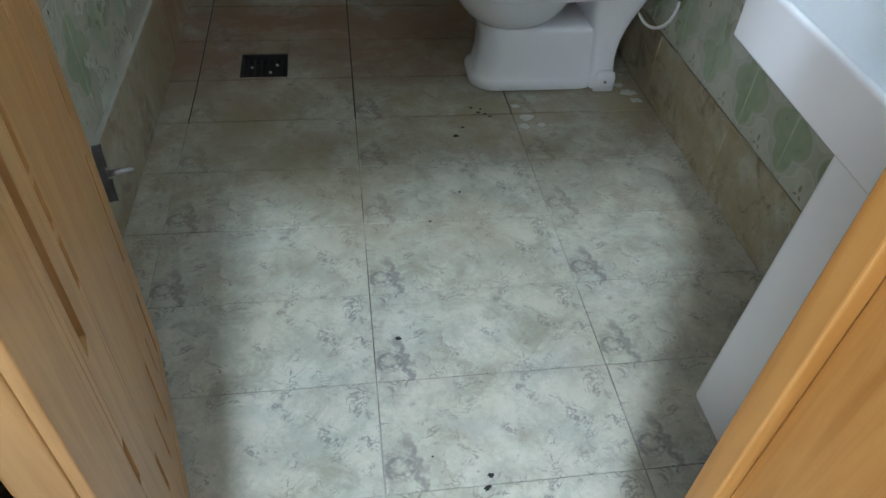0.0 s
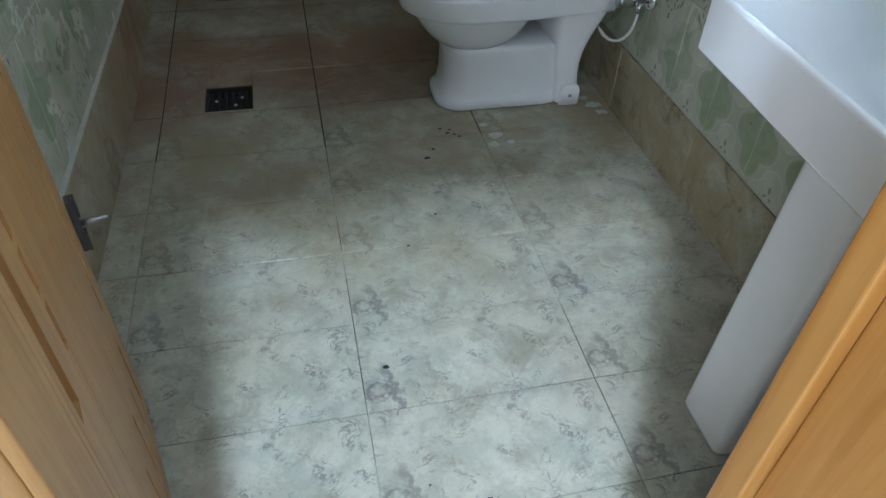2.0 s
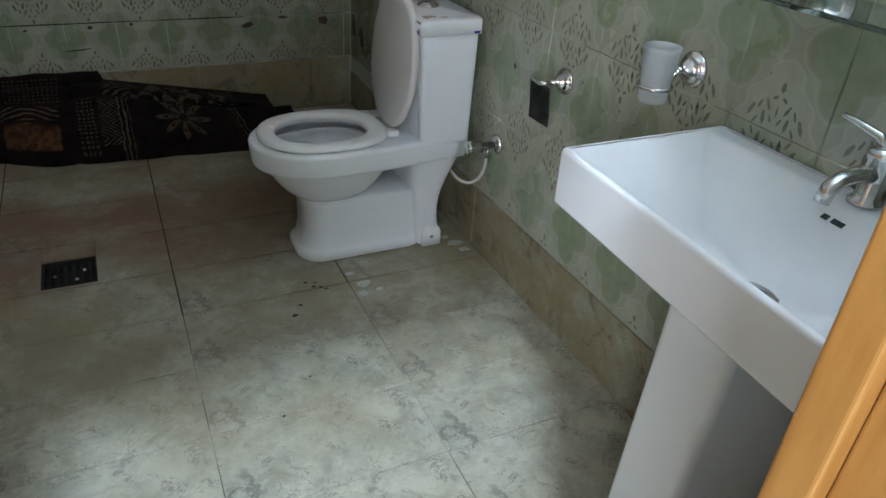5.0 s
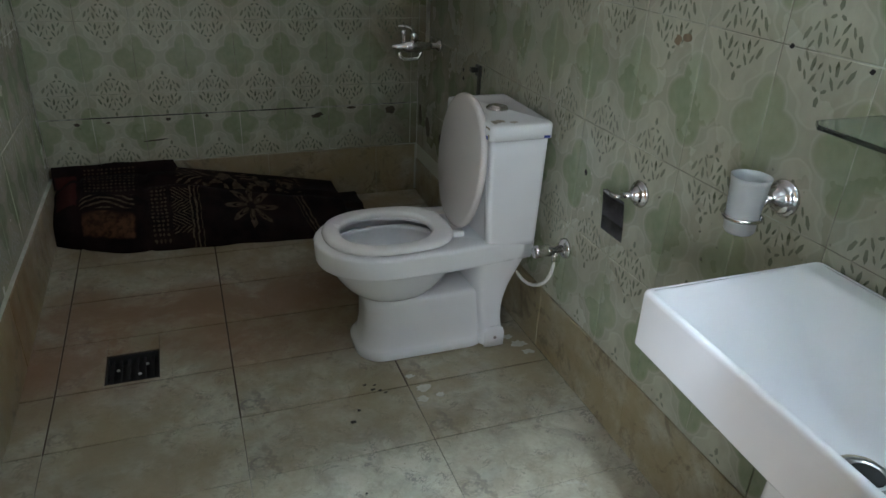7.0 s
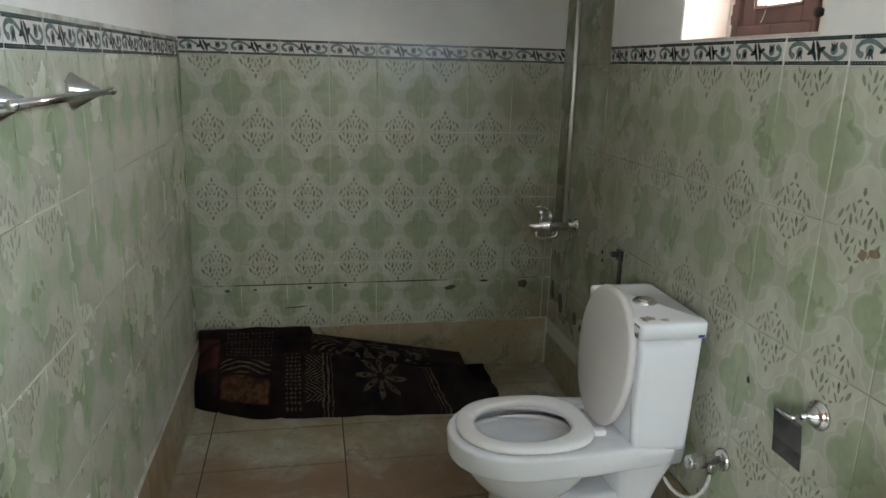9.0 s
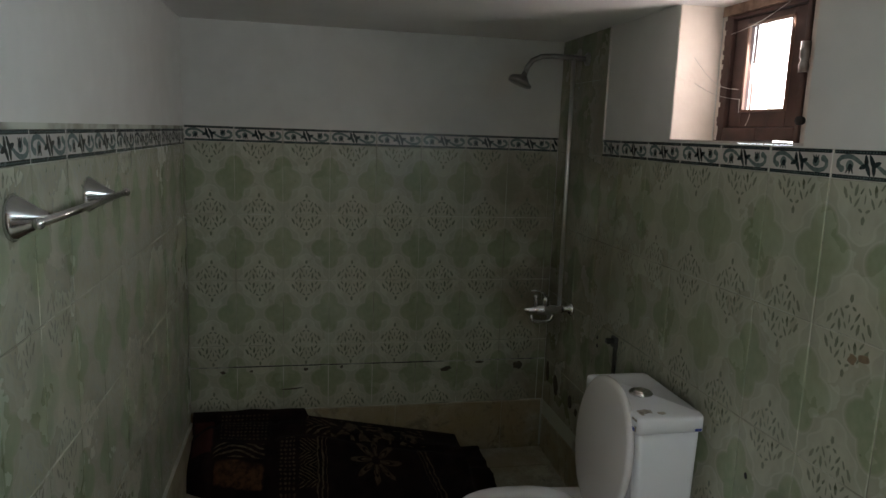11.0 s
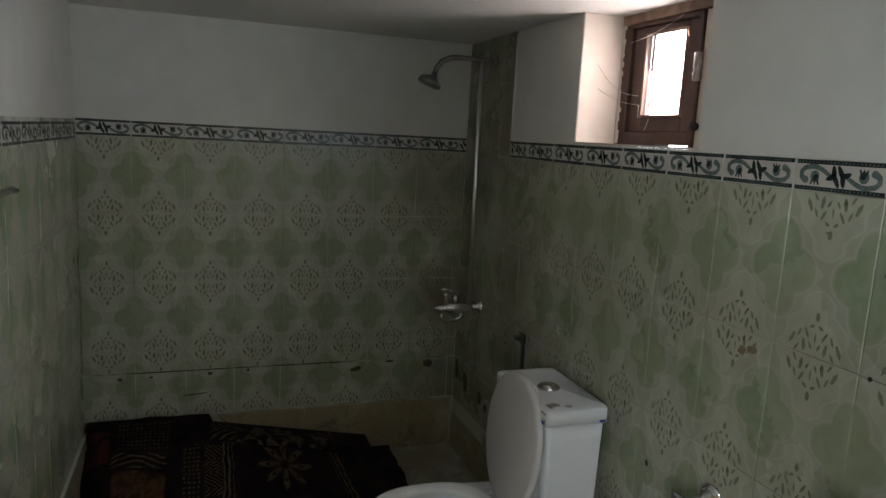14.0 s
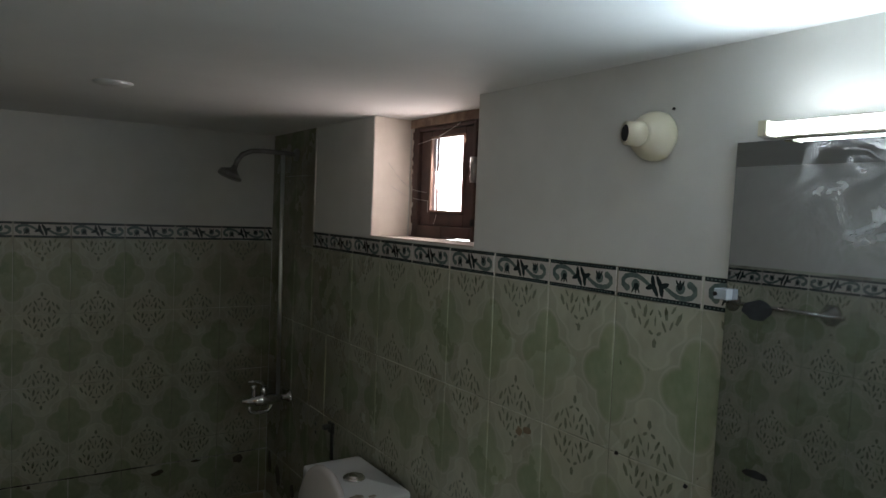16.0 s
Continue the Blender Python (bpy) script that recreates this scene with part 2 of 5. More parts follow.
def mat_wood(name="varnished_yellow_pine", deep=(0.275, 0.122, 0.024), pale=(0.37, 0.190, 0.048), scuff=(0.66, 0.50, 0.28)):
    n = Nodes(name)
    p = n.coord()
    x, y, z = n.xyz(p)
    q = n.vec(n.m("MULTIPLY", x, 14.0), n.m("MULTIPLY", y, 14.0), n.m("MULTIPLY", z, 0.9))
    grain = n.noise(q, 3.0, 5, 0.6, 0.9)
    fine = n.noise(n.scaled(q, (5.0, 5.0, 2.0)), 5.0, 3)
    col = n.mix(n.step(grain, 0.3, 0.7), deep, pale)
    col = n.mix(n.step(fine, 0.52, 0.75, 0.0, 0.22), col, (0.38, 0.18, 0.045))
    knot = n.step(n.noise(n.scaled(p, (9.0, 9.0, 4.0)), 2.0, 1), 0.80, 0.86)
    col = n.mix(n.m("MULTIPLY", knot, 0.6), col, (0.12, 0.05, 0.02))
    worn = n.step(n.noise(p, 26.0, 4), 0.70, 0.78)
    col = n.mix(n.m("MULTIPLY", worn, 0.5), col, scuff)
    n.bump(fine, 0.1, 0.001)
    return n.done(col, 0.38)


def mat_carpet():
    """Dark brown carpet: banded ends, a tan flower and a worn pile."""
    n = Nodes("dark_brown_patterned_carpet")
    u, v, _ = n.xyz(n.coord("UV"))
    p = n.coord()
    wob = n.m("MULTIPLY", n.m("SUBTRACT", n.noise(p, 30.0, 3), 0.5), 0.02)
    uw = n.m("ADD", u, wob)
    base = n.mix(n.step(n.noise(p, 9.0, 4), 0.35, 0.65), (0.006, 0.004, 0.004), (0.015, 0.008, 0.007))
    du, dv = n.m("MULTIPLY", n.m("SUBTRACT", uw, 0.60), 3.4), n.m("SUBTRACT", n.m("ADD", v, wob), 0.42)
    r = n.m("SQRT", n.m("ADD", n.m("MULTIPLY", du, du), n.m("MULTIPLY", dv, dv)))
    a = n.m("ARCTAN2", dv, du)
    petal = n.m("ADD", 0.17, n.m("MULTIPLY", n.m("COSINE", n.m("MULTIPLY", a, 8.0)), 0.12))
    flower = n.m("MULTIPLY", n.m("SUBTRACT", 1.0, n.step(n.m("SUBTRACT", r, petal), -0.02, 0.02)), n.step(r, 0.04, 0.06))
    check = n.m("MULTIPLY", n.m("SINE", n.m("MULTIPLY", n.m("ADD", n.m("MULTIPLY", uw, 3.4), v), 70.0)), n.m("SINE", n.m("MULTIPLY", n.m("SUBTRACT", n.m("MULTIPLY", uw, 3.4), v), 70.0)))
    check = n.step(check, 0.15, 0.45)
    worn = n.step(n.noise(p, 40.0, 3, 0.6), 0.30, 0.62, 0.25, 1.0)
    heart = n.m("MULTIPLY", n.step(n.m("ABSOLUTE", n.m("SUBTRACT", r, n.m("MULTIPLY", petal, 0.62))), 0.012, 0.022), n.m("ADD", 0.35, n.m("MULTIPLY", worn, 0.65)))
    col = n.mix(n.m("MULTIPLY", n.m("MULTIPLY", flower, heart), 0.75), base, (0.090, 0.066, 0.040))

    def window_of(x, a, b, soft=0.008):
        return n.m("MULTIPLY", n.step(x, a - soft, a), n.m("SUBTRACT", 1.0, n.step(x, b, b + soft)))

    vw = n.m("ADD", v, n.m("MULTIPLY", wob, 2.0))
    tan = (0.110, 0.084, 0.050)
    # dull red roll end, orange cloud, pale arcs and a lattice on the first fold
    col = n.mix(n.m("MULTIPLY", n.m("MULTIPLY", window_of(uw, 0.012, 0.068), window_of(vw, 0.46, 0.78, 0.03)), 0.7), col, (0.055, 0.016, 0.014))
    cloud = n.m("MULTIPLY", window_of(uw, 0.092, 0.235, 0.01), n.m("SUBTRACT", 1.0, n.step(vw, n.m("ADD", 0.28, n.m("MULTIPLY", n.m("SINE", n.m("MULTIPLY", u, 52.0)), 0.06)), 0.37)))
    cloud = n.m("MULTIPLY", cloud, n.step(vw, 0.07, 0.10))
    col = n.mix(n.m("MULTIPLY", n.m("MULTIPLY", cloud, worn), 0.85), col, (0.100, 0.046, 0.022))
    arcs = n.m("SINE", n.m("MULTIPLY", n.m("ADD", vw, n.m("MULTIPLY", n.m("SINE", n.m("MULTIPLY", u, 30.0)), 0.05)), 95.0))
    arcs = n.m("MULTIPLY", n.step(arcs, 0.2, 0.5), n.m("MULTIPLY", window_of(uw, 0.086, 0.238), window_of(vw, 0.40, 0.56, 0.02)))
    lattice = n.m("MULTIPLY", check, n.m("MULTIPLY", window_of(uw, 0.10, 0.25), window_of(vw, 0.62, 0.86, 0.02)))
    dots = n.m("MULTIPLY", check, n.m("MULTIPLY", window_of(uw, 0.292, 0.338), window_of(vw, 0.02, 0.62)))
    zig = n.m("ABSOLUTE", n.m("SUBTRACT", n.m("FRACT", n.m("MULTIPLY", v, 3.2)), 0.5))
    zig = n.m("SINE", n.m("MULTIPLY", n.m("ADD", n.m("MULTIPLY", uw, 9.0), n.m("MULTIPLY", zig, 1.3)), 40.0))
    zig = n.m("MULTIPLY", n.step(zig, 0.25, 0.55), n.m("MULTIPLY", window_of(uw, 0.358, 0.405), window_of(vw, 0.10, 0.60)))
    zig2 = n.m("SINE", n.m("MULTIPLY", n.m("ADD", n.m("MULTIPLY", uw, 5.0), n.m("MULTIPLY", n.m("ABSOLUTE", n.m("SUBTRACT", v, 0.82)), 2.2)), 42.0))
    zig2 = n.m("MULTIPLY", n.step(zig2, 0.25, 0.55), n.m("MULTIPLY", window_of(uw, 0.38, 0.45), window_of(vw, 0.70, 0.95)))
    bars = n.m("MULTIPLY", n.step(n.m("SINE", n.m("MULTIPLY", uw, 430.0)), 0.1, 0.5), n.m("MULTIPLY", window_of(uw, 0.412, 0.440, 0.003), n.m("SUBTRACT", 1.0, n.step(vw, 0.62, 0.66))))
    slant = n.m("ADD", uw, n.m("MULTIPLY", v, 0.09))
    bars2 = n.m("MULTIPLY", n.step(n.m("SINE", n.m("MULTIPLY", slant, 430.0)), 0.1, 0.5), n.m("MULTIPLY", window_of(slant, 0.795, 0.83, 0.003), n.m("SUBTRACT", 1.0, n.step(vw, 0.60, 0.66))))
    petals = n.m("MULTIPLY", n.step(n.noise(n.vec(n.m("MULTIPLY", u, 9.0), n.m("MULTIPLY", v, 3.0), 0.0), 2.0, 2, 0.4, 1.6), 0.53, 0.57), n.m("MULTIPLY", window_of(uw, 0.46, 0.78), window_of(vw, 0.68, 0.96)))
    for f, k in ((arcs, 0.8), (lattice, 0.40), (dots, 0.55), (zig, 0.7), (zig2, 0.75), (bars, 0.85), (bars2, 0.6), (petals, 0.65)):
        col = n.mix(n.m("MULTIPLY", n.m("MULTIPLY", f, worn), k), col, tan)
    n.bump(n.noise(p, 260.0, 3), 0.7, 0.004)
    return n.done(col, 0.95, 0.0, Specular_IOR_Level=0.12)


M_TILE, M_FLOOR, M_SKIRT = mat_wall_tile(), mat_floor_tile("marbled_floor_tile"), mat_floor_tile("marbled_skirting_tile", 0.38)
M_MOTIF = mat_simple("olive_print", (0.080, 0.092, 0.058), (0.155, 0.168, 0.112), 30, 0.3)
M_WGROUT = mat_grout("wall_grout", (0.42, 0.43, 0.36), (0.17, 0.165, 0.125), 3.5)
M_FGROUT = mat_grout("floor_grout", (0.31, 0.30, 0.26), (0.045, 0.03, 0.02), 2.2, True)
M_PAINT = mat_simple("grey_white_wall_paint", (0.53, 0.525, 0.49), (0.59, 0.585, 0.55), 9, 0.7, 0, 0.12)
M_CEIL = mat_simple("white_ceiling_paint", (0.66, 0.65, 0.63), (0.71, 0.70, 0.68), 7, 0.75, 0, 0.08)
M_HALL = mat_simple("hall_paint", (0.50, 0.47, 0.42), (0.56, 0.53, 0.48), 6, 0.8)
M_REVEAL = mat_simple("cream_reveal_plaster", (0.60, 0.54, 0.47), (0.68, 0.62, 0.55), 14, 0.8, 0, 0.3)
M_PORC = mat_simple("white_porcelain", (0.76, 0.77, 0.79), (0.80, 0.81, 0.825), 4, 0.09)
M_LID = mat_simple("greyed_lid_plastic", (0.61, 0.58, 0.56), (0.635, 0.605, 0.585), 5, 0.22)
M_SEAT = mat_simple("white_seat_plastic", (0.76, 0.75, 0.74), (0.80, 0.795, 0.785), 6, 0.22)
M_CHROME = mat_simple("tarnished_chrome", (0.55, 0.54, 0.53), (0.70, 0.70, 0.70), 40, 0.16, 1.0)
M_DULL = mat_simple("dull_steel", (0.22, 0.21, 0.20), (0.38, 0.37, 0.36), 30, 0.35, 1.0)
M_WOOD = mat_wood()
M_DOOR = mat_wood("varnished_door_pine", (0.30, 0.150, 0.042), (0.40, 0.225, 0.078), (0.46, 0.31, 0.20))
M_WOODDARK = mat_simple("dark_groove_wood", (0.095, 0.036, 0.010), (0.15, 0.060, 0.016), 20, 0.5)
M_FRAME = mat_simple("dark_brown_window_wood", (0.035, 0.016, 0.012), (0.085, 0.045, 0.036), 16, 0.6, 0, 0.3)
M_BLACK = mat_simple("black_pit", (0.006, 0.006, 0.006), (0.014, 0.013, 0.012), 40, 0.85)
M_WHITEB = mat_simple("border_glaze_white", (0.43, 0.40, 0.365), (0.52, 0.49, 0.45), 12, 0.2)
M_BGREEN = mat_simple("border_print_green", (0.075, 0.105, 0.098), (0.145, 0.180, 0.165), 60, 0.22)
M_BDARK = mat_simple("border_print_dark", (0.010, 0.017, 0.018), (0.028, 0.042, 0.042), 60, 0.22)
M_IVORY = mat_simple("ivory_bakelite", (0.66, 0.62, 0.47), (0.72, 0.68, 0.54), 20, 0.35)
M_HOSE = mat_simple("white_hose", (0.55, 0.55, 0.52), (0.66, 0.66, 0.62), 60, 0.5)
M_CLEAR = mat_simple("plastic_clip", (0.34, 0.38, 0.43), (0.46, 0.50, 0.55), 40, 0.2)
M_SPLASH = mat_simple("white_cement_splash", (0.40, 0.40, 0.36), (0.52, 0.52, 0.48), 60, 0.8)
M_BLUE = mat_simple("blue_sticker", (0.02, 0.04, 0.22), (0.05, 0.08, 0.32), 40, 0.4)
M_CARPET = mat_carpet()
M_PIPE = mat_simple("satin_chrome_pipe", (0.72, 0.72, 0.71), (0.84, 0.84, 0.83), 40, 0.34, 1.0)
M_STEEL = mat_simple("dark_tarnished_steel", (0.16, 0.16, 0.17), (0.34, 0.34, 0.35), 26, 0.22, 1.0)
M_BOLT = mat_simple("dark_grey_steel", (0.030, 0.028, 0.028), (0.075, 0.070, 0.068), 60, 0.45, 0.3)
M_HFLOOR = mat_simple("grey_hall_screed", (0.26, 0.25, 0.23), (0.36, 0.35, 0.32), 12, 0.6, 0, 0.1)
M_WEB = mat_simple("cobweb", (0.5, 0.48, 0.45), (0.6, 0.58, 0.55), 40, 0.9)

n_ = Nodes("mirror_silver")
mp = n_.coord()
smear = n_.step(n_.noise(mp, 5.0, 6, 0.7, 0.8), 0.50, 0.72)
n_.t.nodes.remove(n_.b)
gl, df, mx = n_.t.nodes.new("ShaderNodeBsdfGlossy"), n_.t.nodes.new("ShaderNodeBsdfDiffuse"), n_.t.nodes.new("ShaderNodeMixShader")
gl.inputs["Color"].default_value, gl.inputs["Roughness"].default_value = (0.52, 0.54, 0.55, 1), 0.015
df.inputs["Color"].default_value = (0.45, 0.46, 0.46, 1)
# wiped dust, thick in the upper corner by the tube
_, my, mz = n_.xyz(n_.world_pos())
corner = n_.m("MULTIPLY", n_.step(mz, 1.56, 1.70), n_.m("SUBTRACT", 1.0, n_.step(my, -2.62, -2.46)))
wiped = n_.step(n_.noise(n_.world_pos(), 13.0, 7, 0.66, 1.3), 0.42, 0.62)
n_.put(mx.inputs[0], n_.m("ADD", n_.m("MULTIPLY", smear, 0.12), n_.m("MULTIPLY", n_.m("MULTIPLY", corner, wiped), 0.5)))
n_.t.links.new(gl.outputs[0], mx.inputs[1])
n_.t.links.new(df.outputs[0], mx.inputs[2])
n_.t.links.new(mx.outputs[0], n_.t.nodes["Material Output"].inputs[0])
M_MIRROR = n_.mat


def mat_glass(name, rough, tint):
    n = Nodes(name)
    n.b.inputs["Transmission Weight"].default_value = 1.0
    n.b.inputs["IOR"].default_value = 1.45
    return n.done(tint, rough)


M_GLASS = mat_glass("shelf_glass", 0.03, (0.78, 0.90, 0.86))
M_FROST = mat_simple("frosted_glass", (0.60, 0.63, 0.63), (0.70, 0.73, 0.73), 30, 0.4)
M_FROST.node_tree.nodes["Principled BSDF"].inputs["Transmission Weight"].default_value = 0.45


def mat_emit(name, colour, strength):
    n = Nodes(name)
    n.put(n.b.inputs["Emission Color"], colour)
    n.b.inputs["Emission Strength"].default_value = strength
    return n.done((0.8, 0.8, 0.8), 0.5)


M_TUBE = mat_emit("lit_tube", (0.93, 0.98, 1.0), 28.0)
M_OUTSIDE = mat_emit("bright_sky_outside", (1.0, 0.98, 0.96), 9.0)


# ---- mesh helpers ----
def mesh_of(name, bm, mats, smooth=False):
    me = bpy.data.meshes.new(name)
    bm.normal_update()
    bm.to_mesh(me)
    bm.free()
    for m in mats if isinstance(mats, (list, tuple)) else [mats]:
        me.materials.append(m)
    if smooth:
        me.polygons.foreach_set("use_smooth", [True] * len(me.polygons))
    return me


def part(name, bm, material, parent=None, label="", smooth=False, subsurf=0, bevel=0.0):
    """One mesh object, under a thing or a part."""
    ob = new(name, mesh_of(name, bm, material, smooth))
    if parent:
        ob.parent = parent
    if label:
        ob["label"] = label
    if bevel:
        mod = ob.modifiers.new("edge", "BEVEL")
        mod.width, mod.segments, mod.limit_method = bevel, 3, "ANGLE"
        mod.angle_limit = radians(40)
    if subsurf:
        mod = ob.modifiers.new("round", "SUBSURF")
        mod.levels = mod.render_levels = subsurf
    return ob


def thing(name, label, category, group=""):
    return tagged(new(name), label, category, group)


def add_box(bm, x0, x1, y0, y1, z0, z1, mat=0):
    vs = [bm.verts.new((x, y, z)) for x in (x0, x1) for y in (y0, y1) for z in (z0, z1)]
    for f in ((0, 1, 3, 2), (4, 6, 7, 5), (0, 4, 5, 1), (2, 3, 7, 6), (0, 2, 6, 4), (1, 5, 7, 3)):
        bm.faces.new([vs[i] for i in f]).material_index = mat
    return vs


def boxes(*dims):
    bm = bmesh.new()
    for d in dims:
        add_box(bm, *d)
    return bm


def loft(rings, cap0=True, cap1=True, bm=None):
    """Quads between rings of equal length."""
    bm = bm or bmesh.new()
    rows = [[bm.verts.new(p) for p in ring] for ring in rings]
    k = len(rows[0])
    for a, b in zip(rows, rows[1:]):
        for i in range(k):
            j = (i + 1) % k
            bm.faces.new((a[i], a[j], b[j], b[i]))
    if cap0:
        bm.faces.new(rows[0][::-1])
    if cap1:
        bm.faces.new(rows[-1])
    bmesh.ops.recalc_face_normals(bm, faces=bm.faces)
    return bm


def oval(xf, xr, yc, w, z, k=28, p=2.3, blunt=0.0):
    """A ring from front xf to rear xr, half width w; p: 2 is an ellipse, more is squarer; blunt squares the rear."""
    out = []
    cx, rx = (xf + xr) / 2, (xr - xf) / 2
    for i in range(k):
        a = 2 * math.pi * i / k
        c, s = math.cos(a), math.sin(a)
        q = p + (blunt if c > 0 else 0.0)
        out.append((cx + rx * math.copysign(abs(c) ** (2 / q), c), yc + w * math.copysign(abs(s) ** (2 / q), s), z))
    return out


def turned(profile, k=24, axis="z", at=(0, 0, 0), cap0=True, cap1=True, bm=None):
    """A body of revolution from (radius, height) pairs along an axis."""
    rings = []
    for r, h in profile:
        ring = []
        for i in range(k):
            a = 2 * math.pi * i / k
            c, s = r * math.cos(a), r * math.sin(a)
            p = {"z": (c, s, h), "x": (h, c, s), "y": (s, h, c)}[axis]
            ring.append((p[0] + at[0], p[1] + at[1], p[2] + at[2]))
        rings.append(ring)
    return loft(rings, cap0, cap1, bm)


def tube(points, r, k=12, bm=None):
    """A round bar through points."""
    pts = [Vector(p) for p in points]
    rings = []
    side = None
    for i, p in enumerate(pts):
        d = (pts[min(i + 1, len(pts) - 1)] - pts[max(i - 1, 0)]).normalized()
        side = d.orthogonal().normalized() if side is None else (side - d * side.dot(d)).normalized()
        up = d.cross(side)
        rr = r[i] if isinstance(r, (list, tuple)) else r
        rings.append([p + rr * (math.cos(2 * math.pi * j / k) * side + math.sin(2 * math.pi * j / k) * up) for j in range(k)])
    return loft(rings, bm=bm)


def arc(c, r, a0, a1, plane, k=8):
    out = []
    for i in range(k + 1):
        a = radians(a0 + (a1 - a0) * i / k)
        u, v = r * math.cos(a), r * math.sin(a)
        out.append({"xz": (c[0] + u, c[1], c[2] + v), "yz": (c[0], c[1] + u, c[2] + v), "xy": (c[0] + u, c[1] + v, c[2])}[plane])
    return out


# ---- the room's planes, in metres ----
LEFT, RIGHT, BACK, CEIL = -0.10, 1.535, 0.0, 1.988
TILE_TOP, BORDER_TOP = 1.498, 1.562
WALL_ROWS = [(1.192, 1.498, 0.0, 1.0), (0.900, 1.192, 0.0, 1.0), (0.606, 0.900, 0.0, 1.0)]
DOOR_Y = -3.110


def floor_z(x, y):
    """The shower end rises gently from the drain to the far wall."""
    return 0.062 * max(0.0, min(1.0, (y + 1.20) / 1.2)) ** 1.0


# ---- structure ----
bm = boxes((-0.3, 1.75, -3.3, 0.2, -0.3, -0.058), (LEFT - 0.006, RIGHT + 0.006, -3.3, -1.23, -0.058, -0.0035))
# the bed under the shower tiles follows their slope, with the drain's pit left open
for x0, x1, y0, y1 in ((LEFT - 0.006, 0.142, -1.23, 0.006), (0.298, RIGHT + 0.006, -1.23, 0.006), (0.142, 0.298, -1.052, 0.006), (0.142, 0.298, -1.23, -1.196)):
    vs = [bm.verts.new((x, y, floor_z(x, y) - 0.0035)) for x, y in ((x0, y0), (x1, y0), (x1, max(y0, -1.2)), (x1, y1), (x0, y1), (x0, max(y0, -1.2)))]
    if y0 >= -1.2 or y1 <= -1.19:
        bm.faces.new([vs[0], vs[1], vs[3], vs[4]])
    else:
        bm.faces.new([vs[0], vs[1], vs[2], vs[5]])
        bm.faces.new([vs[5], vs[2], vs[3], vs[4]])
floor = tagged(part("floor", bm, M_FGROUT), "grey marbled bathroom floor tiles, rust-stained round the drain", "floor", "", "structure")

wall_back = tagged(part("wall_back", boxes((-0.3, 1.75, 0.006, 0.2, -0.1, 2.2)), M_PAINT), "green patterned tiles below grey-white paint", "wall", "", "structure")
wall_left = tagged(part("wall_left", boxes((-0.3, LEFT - 0.006, -3.3, 0.006, -0.1, 2.2)), M_PAINT), "green patterned tiles below grey-white paint", "wall", "", "structure")
WY0, WY1, WZ0 = -1.605, -0.985, 1.566
R0 = RIGHT + 0.006
wall_right = tagged(part("wall_right", boxes((R0, 1.78, -3.3, WY0, -0.1, 2.2), (R0, 1.78, WY1, 0.006, -0.1, 2.2), (R0, 1.78, WY0, WY1, -0.1, WZ0)), M_PAINT),
                    "green patterned tiles below grey-white paint, with a small window", "wall", "", "structure")
tagged(part("ceiling", boxes((-0.3, 1.78, -3.3, 0.2, CEIL, 2.2)), M_CEIL), "plain white painted ceiling", "ceiling", "", "structure")
tagged(part("wall_front", boxes((LEFT - 0.006, 0.165, -3.24, DOOR_Y, 0, CEIL), (0.865, R0, -3.24, DOOR_Y, 0, CEIL), (0.165, 0.865, -3.24, DOOR_Y, 1.965, CEIL)), M_PAINT),
       "painted wall with the doorway", "wall", "", "structure")

# unseen hall behind the doorway; its window opening is assumed, made for the fill lamp
tagged(part("hall_floor", boxes((-1.6, 2.4, -5.4, -3.3, -0.2, -0.0036)), M_HFLOOR), "grey hall floor", "floor", "", "structure")
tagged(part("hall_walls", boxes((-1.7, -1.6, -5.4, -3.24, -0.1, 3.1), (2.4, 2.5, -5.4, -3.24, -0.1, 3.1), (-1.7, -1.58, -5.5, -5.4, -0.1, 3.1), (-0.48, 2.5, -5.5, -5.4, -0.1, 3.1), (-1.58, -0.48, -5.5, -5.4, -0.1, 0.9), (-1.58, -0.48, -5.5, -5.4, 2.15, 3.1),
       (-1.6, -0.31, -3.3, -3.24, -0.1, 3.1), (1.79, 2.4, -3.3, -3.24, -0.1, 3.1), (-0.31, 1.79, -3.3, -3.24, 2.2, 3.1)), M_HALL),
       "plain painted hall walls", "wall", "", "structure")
tagged(part("hall_ceiling", boxes((-1.7, 2.5, -5.5, -3.24, 3.1, 3.2)), M_CEIL), "plain white hall ceiling", "ceiling", "", "structure")

# ---- window ----
window = tagged(new("window_1"), "small dark brown wooden window in a deep cream reveal", "window", "", "structure")
window.location = (1.70, -1.2, WZ0)
FX = 1.70
off = Vector(window.location)


def wbox(*d):
    b = bmesh.new()
    for e in d:
        add_box(b, e[0] - off.x, e[1] - off.x, e[2] - off.y, e[3] - off.y, e[4] - off.z, e[5] - off.z)
    return b


